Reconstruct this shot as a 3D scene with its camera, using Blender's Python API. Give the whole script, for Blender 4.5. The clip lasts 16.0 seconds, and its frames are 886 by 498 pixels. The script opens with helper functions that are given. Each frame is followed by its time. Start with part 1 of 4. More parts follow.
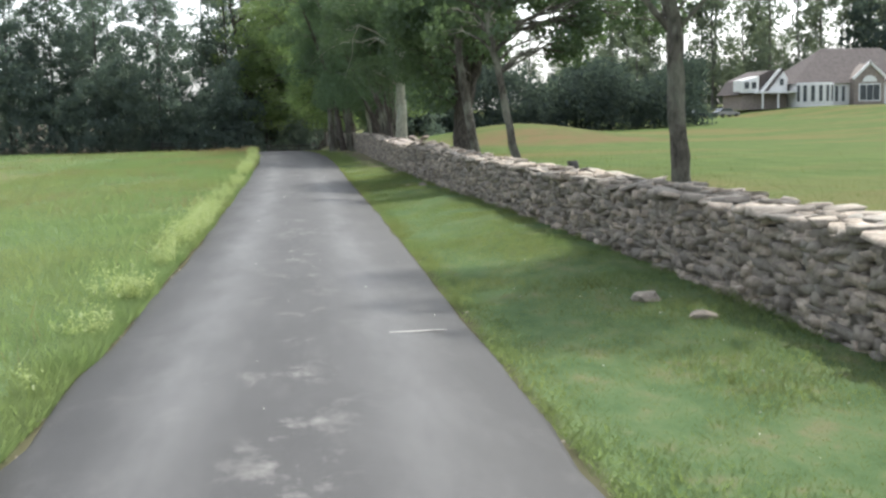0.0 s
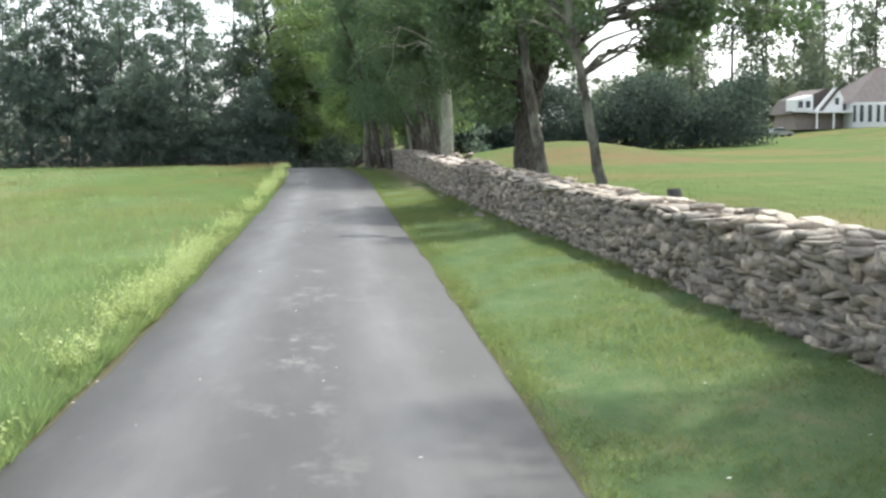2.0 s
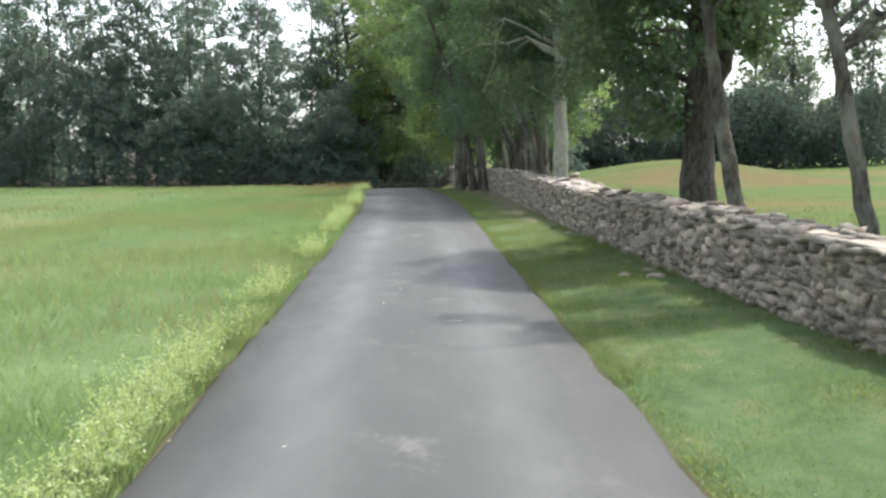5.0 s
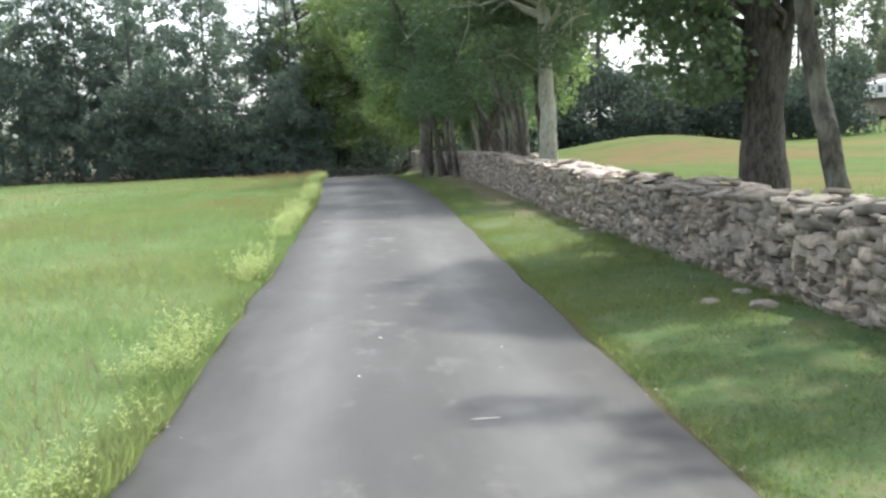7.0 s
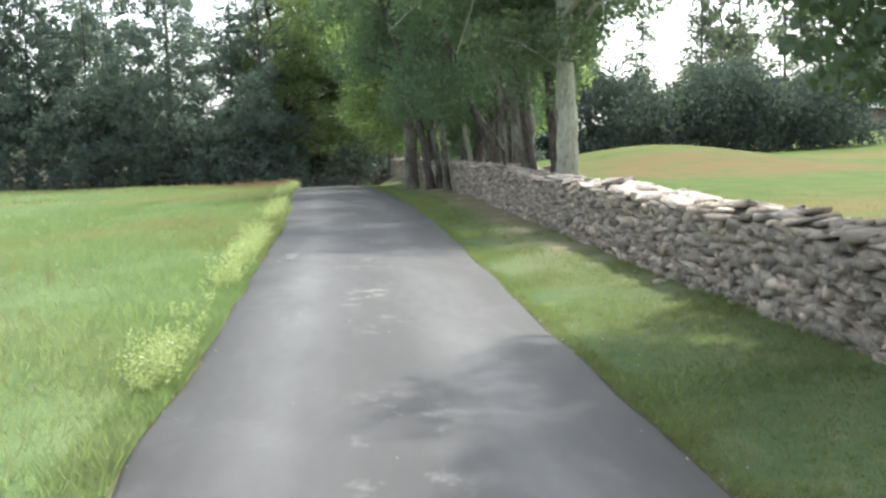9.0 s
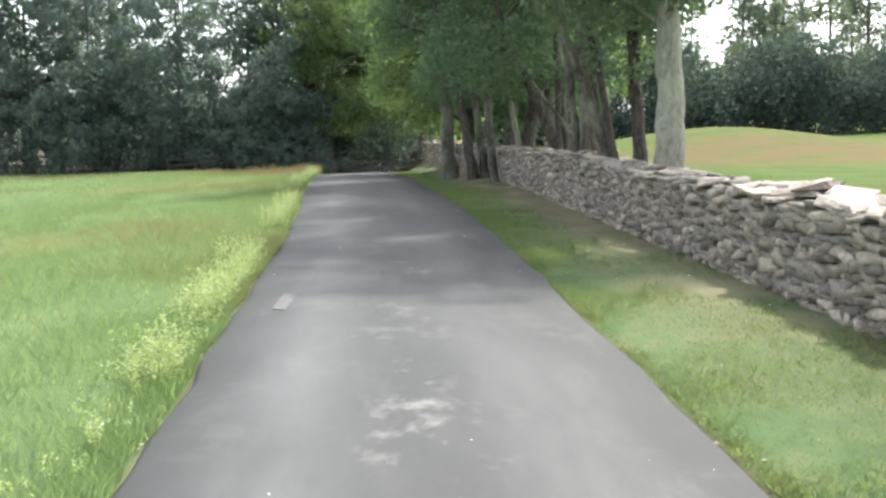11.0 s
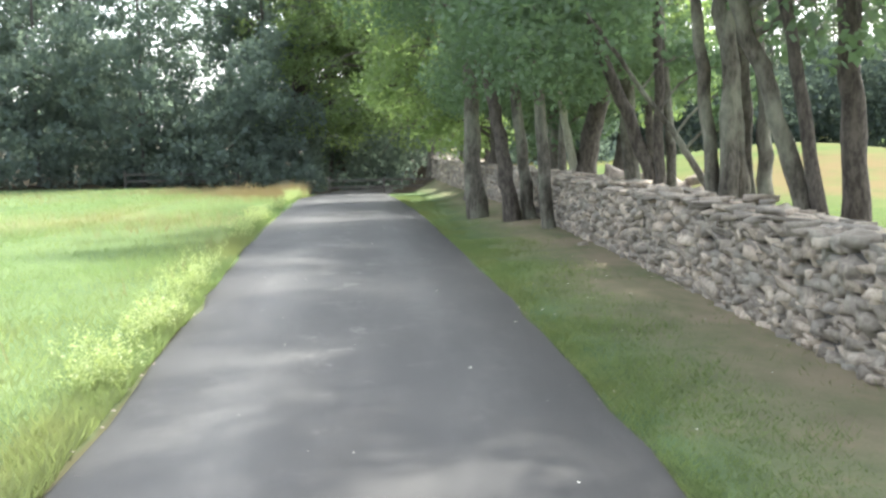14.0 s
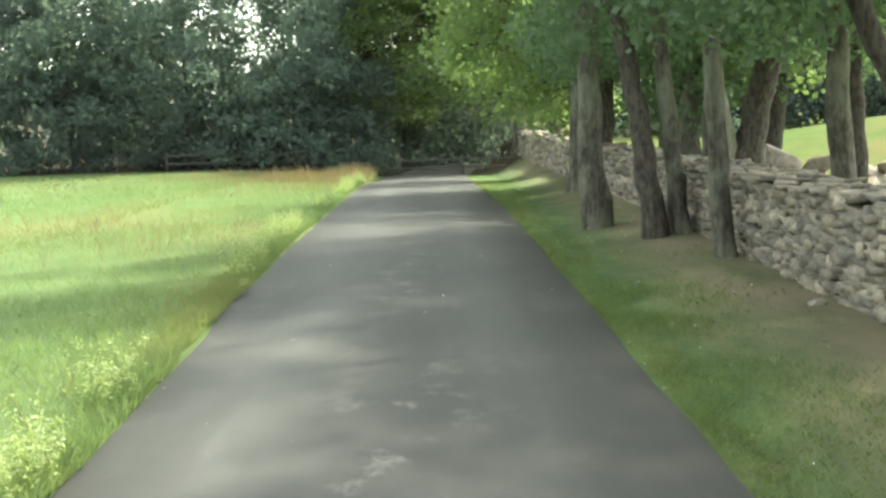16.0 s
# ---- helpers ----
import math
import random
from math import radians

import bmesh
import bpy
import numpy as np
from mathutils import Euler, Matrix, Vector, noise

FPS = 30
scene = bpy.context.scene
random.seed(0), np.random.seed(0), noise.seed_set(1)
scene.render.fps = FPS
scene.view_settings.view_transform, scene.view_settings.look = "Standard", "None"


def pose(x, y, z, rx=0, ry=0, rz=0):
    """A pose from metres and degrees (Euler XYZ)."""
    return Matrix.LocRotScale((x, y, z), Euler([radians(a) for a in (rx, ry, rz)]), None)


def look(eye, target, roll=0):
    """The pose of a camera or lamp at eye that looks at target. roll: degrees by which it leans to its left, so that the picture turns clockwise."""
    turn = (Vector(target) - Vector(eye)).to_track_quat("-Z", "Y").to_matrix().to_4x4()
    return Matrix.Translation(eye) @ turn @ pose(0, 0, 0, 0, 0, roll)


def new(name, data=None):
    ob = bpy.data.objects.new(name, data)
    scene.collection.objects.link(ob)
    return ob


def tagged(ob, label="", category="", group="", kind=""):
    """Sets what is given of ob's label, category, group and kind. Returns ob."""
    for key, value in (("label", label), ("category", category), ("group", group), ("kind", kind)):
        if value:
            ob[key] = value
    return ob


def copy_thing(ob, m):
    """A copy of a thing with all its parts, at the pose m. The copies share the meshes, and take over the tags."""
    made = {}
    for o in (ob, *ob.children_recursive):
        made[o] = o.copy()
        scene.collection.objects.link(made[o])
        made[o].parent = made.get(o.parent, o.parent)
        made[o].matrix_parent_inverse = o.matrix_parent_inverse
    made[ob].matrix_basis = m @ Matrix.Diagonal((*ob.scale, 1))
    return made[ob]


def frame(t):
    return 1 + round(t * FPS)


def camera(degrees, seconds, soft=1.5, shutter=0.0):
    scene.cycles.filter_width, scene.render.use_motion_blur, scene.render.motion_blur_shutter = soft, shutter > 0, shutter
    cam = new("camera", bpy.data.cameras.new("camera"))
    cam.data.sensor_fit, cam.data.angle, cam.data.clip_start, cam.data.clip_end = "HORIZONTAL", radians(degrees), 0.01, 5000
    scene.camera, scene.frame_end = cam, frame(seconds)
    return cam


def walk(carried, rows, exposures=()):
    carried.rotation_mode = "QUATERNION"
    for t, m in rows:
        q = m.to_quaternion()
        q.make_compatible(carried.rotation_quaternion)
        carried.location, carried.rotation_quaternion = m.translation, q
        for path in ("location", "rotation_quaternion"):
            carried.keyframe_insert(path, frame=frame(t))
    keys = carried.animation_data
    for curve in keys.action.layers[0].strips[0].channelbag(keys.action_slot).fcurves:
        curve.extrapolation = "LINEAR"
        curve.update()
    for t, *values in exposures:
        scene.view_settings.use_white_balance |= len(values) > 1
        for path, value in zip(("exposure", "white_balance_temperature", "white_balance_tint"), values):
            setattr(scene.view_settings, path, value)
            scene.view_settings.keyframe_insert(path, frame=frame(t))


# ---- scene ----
cam = camera(40.2, 16.0, soft=2.6)
METRES, EYE, TILT, LEAN, TURN = 51.43, 1.8, 0.0, 0.0, -7.0
ROWS = [
    (0.0, 0.0, 0.0, 0.0, -0.13, -6.46, 1.18),
    (0.5, -0.0007, 0.0302, -0.0003, -0.39, -6.32, 0.05),
    (1.0, -0.0037, 0.0604, -0.0009, 0.73, -5.85, 0.12),
    (1.5, -0.0075, 0.0912, -0.0012, 0.96, -4.74, 1.88),
    (2.0, -0.01, 0.1255, -0.0017, 1.65, -5.65, 0.52),
    (2.5, -0.0138, 0.1568, -0.0022, 4.51, -5.0, 0.28),
    (3.0, -0.0182, 0.1865, -0.0022, 3.79, -4.57, 0.78),
    (3.5, -0.0226, 0.215, -0.002, 4.21, -4.48, 0.83),
    (4.0, -0.0261, 0.2415, -0.0032, 4.35, -4.9, 1.14),
    (4.5, -0.03, 0.2682, -0.003, 5.62, -4.69, 0.24),
    (7.0, -0.0507, 0.3981, -0.0046, 3.38, -5.59, 2.24),
    (7.5, -0.0547, 0.4257, -0.0042, 2.64, -5.21, 2.19),
    (8.0, -0.058, 0.4544, -0.0046, 2.32, -5.13, 2.19),
    (8.5, -0.0625, 0.4834, -0.0044, 1.72, -5.57, 2.14),
    (9.0, -0.0665, 0.516, -0.0042, 2.22, -5.32, 1.63),
    (9.5, -0.0705, 0.5473, -0.0042, 2.13, -4.92, 1.44),
    (10.0, -0.0741, 0.58, -0.0047, 3.32, -5.6, 0.95),
    (12.5, -0.0929, 0.7614, -0.0051, 3.19, -6.31, 1.92),
    (13.0, -0.0954, 0.7996, -0.005, 3.1, -5.23, 1.87),
    (13.5, -0.0988, 0.8375, -0.0049, 2.68, -5.44, 0.62),
    (14.0, -0.1025, 0.8782, -0.0044, 3.85, -5.69, 0.89),
    (14.5, -0.1056, 0.9171, -0.0038, 4.73, -7.23, -0.13),
    (15.0, -0.1098, 0.9552, -0.0034, 6.02, -7.92, -0.11),
    (15.5, -0.1145, 0.9922, -0.0032, 7.34, -5.92, 1.21),
    (16.0, -0.1201, 1.0306, -0.0040, 7.55, -7.0, 1.6),
]
EXPOSURES = [
    (0.0, 1.45, 6180, 8), (1.0, 1.65, 6180, 8), (2.0, 1.75, 6180, 7), (3.0, 1.7, 6180, 7), (4.5, 1.68, 6180, 7), (7.0, 1.85, 6200, 7), (8.0, 1.93, 6200, 7), (9.5, 2.02, 6200, 7),
    (12.5, 2.25, 6250, 7), (13.2, 2.62, 6250, 7), (14.5, 2.72, 6280, 7), (15.0, 2.8, 6350, 4), (15.5, 2.9, 6450, 1), (16.0, 2.54, 6950, -7),
]
walk(cam, [(t, pose(0, 0, EYE, TILT, LEAN, TURN) @ pose(METRES * x, METRES * y, METRES * z, 90 + pitch, roll, yaw)) for t, x, y, z, yaw, pitch, roll in ROWS], EXPOSURES)

# ---- light: hazy summer day, sun high, to the right and a little ahead ----
SUN_AZ, SUN_EL = 43.0, 58.0
world = bpy.data.worlds.new("hazy_sky")
world.use_nodes = True
scene.world = world
wn = world.node_tree
sky = wn.nodes.new("ShaderNodeTexSky")
sky.sky_type = "NISHITA"
sky.sun_disc = False
sky.sun_elevation, sky.sun_rotation = radians(SUN_EL), radians(SUN_AZ)
sky.air_density, sky.dust_density, sky.ozone_density = 1.0, 3.0, 1.0
wn.nodes["Background"].inputs["Strength"].default_value = 0.15
haze = wn.nodes.new("ShaderNodeHueSaturation")
haze.inputs["Saturation"].default_value = 0.3
wn.links.new(sky.outputs[0], haze.inputs["Color"])
wn.links.new(haze.outputs[0], wn.nodes["Background"].inputs["Color"])
sun_data = bpy.data.lights.new("sun", "SUN")
sun_data.energy, sun_data.angle, sun_data.color = 2.1, radians(1.8), (1.0, 0.94, 0.84)
sun = new("sun", sun_data)
to_sun = Vector((math.sin(radians(SUN_AZ)) * math.cos(radians(SUN_EL)), math.cos(radians(SUN_AZ)) * math.cos(radians(SUN_EL)), math.sin(radians(SUN_EL))))
sun.matrix_world = look(to_sun * 60, (0, 0, 0))


# ---- materials ----
def nodes_of(name):
    m = bpy.data.materials.new(name)
    m.use_nodes = True
    t = m.node_tree
    return m, t, t.nodes["Principled BSDF"]


def noise_node(t, scale, detail=4.0, rough=0.6, coord=None):
    n = t.nodes.new("ShaderNodeTexNoise")
    n.inputs["Scale"].default_value, n.inputs["Detail"].default_value, n.inputs["Roughness"].default_value = scale, detail, rough
    if coord is not None:
        t.links.new(coord, n.inputs["Vector"])
    return n


def place_coord(t, scale=(1, 1, 1)):
    g = t.nodes.new("ShaderNodeNewGeometry")
    mp = t.nodes.new("ShaderNodeMapping")
    mp.inputs["Scale"].default_value = scale
    t.links.new(g.outputs["Position"], mp.inputs["Vector"])
    return mp.outputs[0]


def object_coord(t, scale=(1, 1, 1)):
    g = t.nodes.new("ShaderNodeTexCoord")
    mp = t.nodes.new("ShaderNodeMapping")
    mp.inputs["Scale"].default_value = scale
    t.links.new(g.outputs["Object"], mp.inputs["Vector"])
    return mp.outputs[0]


def ramp(t, value, stops):
    r = t.nodes.new("ShaderNodeValToRGB")
    e = r.color_ramp.elements
    while len(e) < len(stops):
        e.new(0.5)
    for k, (p, c) in enumerate(stops):
        e[k].position, e[k].color = p, (*c, 1)
    t.links.new(value, r.inputs[0])
    return r.outputs[0]


def mixed(t, fac, a, b, mode="MIX"):
    m = t.nodes.new("ShaderNodeMix")
    m.data_type, m.blend_type = "RGBA", mode
    for sock, v in ((m.inputs[0], fac), (m.inputs[6], a), (m.inputs[7], b)):
        if isinstance(v, (int, float)):
            sock.default_value = v
        elif isinstance(v, tuple):
            sock.default_value = (*v, 1)
        else:
            t.links.new(v, sock)
    return m.outputs[2]


def maths(t, op, a, b=0.0, c=0.0):
    m = t.nodes.new("ShaderNodeMath")
    m.operation = op
    for k, v in enumerate((a, b, c)):
        if isinstance(v, (int, float)):
            m.inputs[k].default_value = v
        else:
            t.links.new(v, m.inputs[k])
    return m.outputs[0]


def bump(t, bsdf, height, strength, distance=0.02):
    b = t.nodes.new("ShaderNodeBump")
    b.inputs["Strength"].default_value, b.inputs["Distance"].default_value = strength, distance
    t.links.new(height, b.inputs["Height"])
    t.links.new(b.outputs[0], bsdf.inputs["Normal"])


def split_xyz(t):
    g = t.nodes.new("ShaderNodeNewGeometry")
    s = t.nodes.new("ShaderNodeSeparateXYZ")
    t.links.new(g.outputs["Position"], s.inputs[0])
    return s.outputs


def lane_middle(t, y):
    """The x of the lane's middle, which bends left at its far end."""
    v = ramp(t, maths(t, "DIVIDE", y, 100.0), [(p, (c, c, c)) for p, c in ((0.05, 0.46), (0.3, 0.567), (0.52, 0.57), (0.62, 0.455), (0.76, 0.28), (0.88, 0.10), (0.98, 0.043))])
    return maths(t, "SUBTRACT", maths(t, "MULTIPLY", v, 2.0), 1.0)


def make_asphalt():
    m, t, b = nodes_of("worn_asphalt")
    fine = noise_node(t, 90, 3, 0.7, place_coord(t))
    blotch = noise_node(t, 0.9, 5, 0.6, place_coord(t, (1.6, 0.35, 1)))
    x, y, _ = split_xyz(t)
    x = maths(t, "SUBTRACT", x, lane_middle(t, y))
    wide = maths(t, "ABSOLUTE", x)
    # two wheel tracks, worn smooth, colour paled for sky sheen; darker, less travelled shoulders
    off = maths(t, "SUBTRACT", wide, maths(t, "ADD", 0.64, maths(t, "MULTIPLY", blotch.outputs[0], 0.2)))
    hump = maths(t, "POWER", 2.718, maths(t, "MULTIPLY", maths(t, "MULTIPLY", off, off), -9.0))
    # the painted tracks fade out from 40 to 52 m
    track_fade = ramp(t, maths(t, "DIVIDE", y, 100.0), [(0.4, (1, 1, 1)), (0.52, (0.35, 0.35, 0.35))])
    track = maths(t, "MULTIPLY", maths(t, "MULTIPLY", hump, maths(t, "ADD", maths(t, "MULTIPLY", blotch.outputs[0], 1.2), -0.05)), track_fade)
    base = ramp(t, blotch.outputs[0], [(0.3, (0.026, 0.0252, 0.0248)), (0.7, (0.044, 0.0425, 0.0415))])
    base = mixed(t, maths(t, "MINIMUM", maths(t, "MULTIPLY", track, 1.2), 1.0), base, (0.080, 0.0775, 0.0755))
    rough_edge = noise_node(t, 1.7, 5, 0.7, place_coord(t, (1, 0.5, 1)))
    rim = ramp(t, maths(t, "DIVIDE", maths(t, "ADD", wide, maths(t, "MULTIPLY", maths(t, "SUBTRACT", rough_edge.outputs[0], 0.5), 0.7)), 2.0), [(0.62, (0, 0, 0)), (0.76, (1, 1, 1))])
    base = mixed(t, maths(t, "MULTIPLY", rim, 0.7), base, (0.028, 0.0268, 0.026))
    stain = noise_node(t, 2.4, 6, 0.62, place_coord(t, (1.5, 0.35, 1)))
    base = mixed(t, maths(t, "MULTIPLY", ramp(t, stain.outputs[0], [(0.36, (1, 1, 1)), (0.54, (0, 0, 0))]), 0.3), base, (0.026, 0.025, 0.0245))
    base = mixed(t, maths(t, "MULTIPLY", ramp(t, stain.outputs[0], [(0.54, (0, 0, 0)), (0.72, (1, 1, 1))]), 0.25), base, (0.090, 0.086, 0.083))
    # pale dusty scuffs, mostly down the middle, lying across the lane
    scuff = noise_node(t, 2.2, 7, 0.72, place_coord(t, (0.85, 0.5, 1)))
    here = noise_node(t, 0.23, 2, 0.5, place_coord(t))
    mid = maths(t, "MAXIMUM", maths(t, "SUBTRACT", 1.0, maths(t, "DIVIDE", wide, 0.6)), 0.16)
    scuffs = maths(t, "MULTIPLY", maths(t, "MULTIPLY", ramp(t, scuff.outputs[0], [(0.545, (0, 0, 0)), (0.70, (1, 1, 1))]), mid), ramp(t, here.outputs[0], [(0.38, (0.15, 0.15, 0.15)), (0.54, (1, 1, 1))]))
    base = mixed(t, maths(t, "MULTIPLY", scuffs, 0.75), base, (0.26, 0.247, 0.23))
    base = mixed(t, maths(t, "MULTIPLY", fine.outputs[0], 0.35), base, (0.03, 0.029, 0.028))
    t.links.new(base, b.inputs["Base Color"])
    t.links.new(maths(t, "SUBTRACT", 0.74, maths(t, "MULTIPLY", track, 0.2)), b.inputs["Roughness"])
    b.inputs["Specular IOR Level"].default_value = 0.35
    bump(t, b, fine.outputs[0], 0.35, 0.006)
    return m


def make_ground():
    m, t, b = nodes_of("meadow_soil_and_grass")
    big = noise_node(t, 0.10, 4, 0.6, place_coord(t, (1, 0.5, 1)))
    mid = noise_node(t, 0.9, 5, 0.65, place_coord(t, (1, 0.5, 1)))
    fine = noise_node(t, 14, 4, 0.7, place_coord(t))
    c = ramp(t, mid.outputs[0], [(0.3, (0.066, 0.098, 0.044)), (0.55, (0.092, 0.130, 0.060)), (0.75, (0.122, 0.156, 0.076))])
    dry = ramp(t, big.outputs[0], [(0.53, (0, 0, 0)), (0.66, (1, 1, 1))])
    c = mixed(t, maths(t, "MULTIPLY", dry, 0.55), c, (0.19, 0.145, 0.075))
    c = mixed(t, maths(t, "MULTIPLY", fine.outputs[0], 0.3), c, (0.08, 0.11, 0.04))
    x, y, _ = split_xyz(t)
    lawn = ramp(t, maths(t, "DIVIDE", x, 100.0), [(0.04, (0, 0, 0)), (0.055, (1, 1, 1))])
    worn = noise_node(t, 0.055, 5, 0.62, place_coord(t, (0.6, 1.0, 1)))
    turf = ramp(t, mid.outputs[0], [(0.3, (0.050, 0.074, 0.024)), (0.7, (0.076, 0.100, 0.034))])
    turf = mixed(t, maths(t, "MULTIPLY", ramp(t, worn.outputs[0], [(0.46, (0, 0, 0)), (0.60, (1, 1, 1))]), 0.75), turf, (0.118, 0.086, 0.042))
    c = mixed(t, maths(t, "MULTIPLY", lawn, 0.9), c, turf)
    # the mound's dry crest
    dx, dy = maths(t, "DIVIDE", maths(t, "SUBTRACT", x, 18.0), 9.0), maths(t, "DIVIDE", maths(t, "SUBTRACT", y, 83.5), 8.0)
    d2 = maths(t, "ADD", maths(t, "MULTIPLY", dx, dx), maths(t, "MULTIPLY", dy, dy))
    near = maths(t, "MULTIPLY", maths(t, "MAXIMUM", maths(t, "SUBTRACT", 1.25, d2), 0.0), ramp(t, noise_node(t, 0.33, 6, 0.7, place_coord(t)).outputs[0], [(0.38, (0.1, 0.1, 0.1)), (0.6, (1, 1, 1))]))
    c = mixed(t, maths(t, "MINIMUM", near, 0.75), c, (0.112, 0.078, 0.044))
    tuft = noise_node(t, 2.6, 6, 0.75, place_coord(t, (1, 0.6, 1)))
    verge = ramp(t, maths(t, "DIVIDE", x, 10.0), [(0.165, (0, 0, 0)), (0.18, (1, 1, 1)), (0.42, (1, 1, 1)), (0.46, (0, 0, 0))])
    c = mixed(t, maths(t, "MULTIPLY", verge, 0.9), c, ramp(t, tuft.outputs[0], [(0.36, (0.044, 0.072, 0.032)), (0.46, (0.060, 0.092, 0.042)), (0.55, (0.078, 0.106, 0.050)), (0.64, (0.110, 0.112, 0.062))]))
    # crumbled soil along the lane's edges
    off = maths(t, "ABSOLUTE", maths(t, "SUBTRACT", x, lane_middle(t, y)))
    edge = ramp(t, maths(t, "DIVIDE", maths(t, "ADD", off, maths(t, "MULTIPLY", mid.outputs[0], 0.3)), 4.0), [(0.43, (1, 1, 1)), (0.458, (0, 0, 0))])
    c = mixed(t, maths(t, "MULTIPLY", edge, 0.75), c, (0.070, 0.055, 0.038))
    # bare soil and leaf litter under the trees, along the wall's foot
    foot = maths(t, "MULTIPLY", maths(t, "MULTIPLY", ramp(t, maths(t, "DIVIDE", x, 10.0), [(0.19, (0, 0, 0)), (0.31, (1, 1, 1)), (0.6, (1, 1, 1)), (0.75, (0, 0, 0))]), ramp(t, maths(t, "DIVIDE", y, 200.0), [(0.16, (0, 0, 0)), (0.28, (1, 1, 1)), (0.55, (1, 1, 1)), (0.6, (0, 0, 0))])), ramp(t, mid.outputs[0], [(0.35, (0.35, 0.35, 0.35)), (0.6, (1, 1, 1))]))
    c = mixed(t, maths(t, "MULTIPLY", foot, 0.85), c, (0.205, 0.165, 0.120))
    # woodland floor: litter brown, darkened to carry the shade below the trees
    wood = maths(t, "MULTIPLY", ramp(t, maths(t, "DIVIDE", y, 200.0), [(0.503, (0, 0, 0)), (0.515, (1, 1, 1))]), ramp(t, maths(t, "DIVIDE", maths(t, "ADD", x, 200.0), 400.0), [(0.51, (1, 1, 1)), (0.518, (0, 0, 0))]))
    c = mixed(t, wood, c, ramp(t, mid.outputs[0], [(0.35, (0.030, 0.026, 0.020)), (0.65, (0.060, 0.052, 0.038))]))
    t.links.new(c, b.inputs["Base Color"])
    b.inputs["Roughness"].default_value = 1.0
    b.inputs["Specular IOR Level"].default_value = 0.02
    bump(t, b, fine.outputs[0], 0.3, 0.03)
    return m


def make_leaf(name, dark, light, through_amount=0.45, scale=0.35, dry=0.0, dry_scale=0.16, dry_colour=(0.25, 0.19, 0.10), mottle=0.0, shine=1.0, gloss=0.045):
    """Leaves: diffuse with light shining through; hue varies leaf by leaf and bough by bough."""
    m = bpy.data.materials.new(name)
    m.use_nodes = True
    t = m.node_tree
    t.nodes.clear()
    out = t.nodes.new("ShaderNodeOutputMaterial")
    g = t.nodes.new("ShaderNodeNewGeometry")
    n = noise_node(t, scale, 3, 0.6, place_coord(t))
    v = maths(t, "ADD", maths(t, "MULTIPLY", g.outputs["Random Per Island"], 0.5 - 0.3 * mottle), maths(t, "MULTIPLY", maths(t, "ADD", n.outputs[0], -0.24 * mottle), 0.6 + 1.2 * mottle))
    c = ramp(t, v, [(0.2, dark), (0.8, light)])
    if dry:
        wide = noise_node(t, dry_scale, 5, 0.65, place_coord(t, (1, 0.45, 1)))
        c = mixed(t, maths(t, "MULTIPLY", ramp(t, wide.outputs[0], [(0.42, (0, 0, 0)), (0.64, (1, 1, 1))]), dry), c, dry_colour)
    d = t.nodes.new("ShaderNodeBsdfDiffuse")
    tr = t.nodes.new("ShaderNodeBsdfTranslucent")
    gl = t.nodes.new("ShaderNodeBsdfGlossy")
    gl.inputs["Roughness"].default_value = 0.45
    gl.inputs["Color"].default_value = (0.5, 0.5, 0.5, 1)
    t.links.new(c, d.inputs[0])
    t.links.new(mixed(t, 0.5, c, (light[0] * 1.25 * shine, light[1] * 1.3 * shine, light[2] * 0.6 * shine * shine)), tr.inputs[0])
    mx, mg = t.nodes.new("ShaderNodeMixShader"), t.nodes.new("ShaderNodeMixShader")
    mx.inputs[0].default_value, mg.inputs[0].default_value = through_amount, gloss
    t.links.new(d.outputs[0], mx.inputs[1])
    t.links.new(tr.outputs[0], mx.inputs[2])
    t.links.new(mx.outputs[0], mg.inputs[1])
    t.links.new(gl.outputs[0], mg.inputs[2])
    t.links.new(mg.outputs[0], out.inputs[0])
    return m


def make_bark(name, dark, light, lichen=0.0):
    m, t, b = nodes_of(name)
    long = noise_node(t, 7, 6, 0.72, object_coord(t, (2.2, 2.2, 0.8)))
    patch = noise_node(t, 1.8, 4, 0.6, object_coord(t, (1, 1, 0.6)))
    c = ramp(t, long.outputs[0], [(0.38, dark), (0.62, light)])
    c = mixed(t, maths(t, "MULTIPLY", ramp(t, patch.outputs[0], [(0.45, (0, 0, 0)), (0.62, (1, 1, 1))]), lichen), c, (0.42, 0.44, 0.34))
    t.links.new(c, b.inputs["Base Color"])
    b.inputs["Roughness"].default_value = 0.9
    b.inputs["Specular IOR Level"].default_value = 0.2
    bump(t, b, long.outputs[0], 1.0, 0.035)
    return m


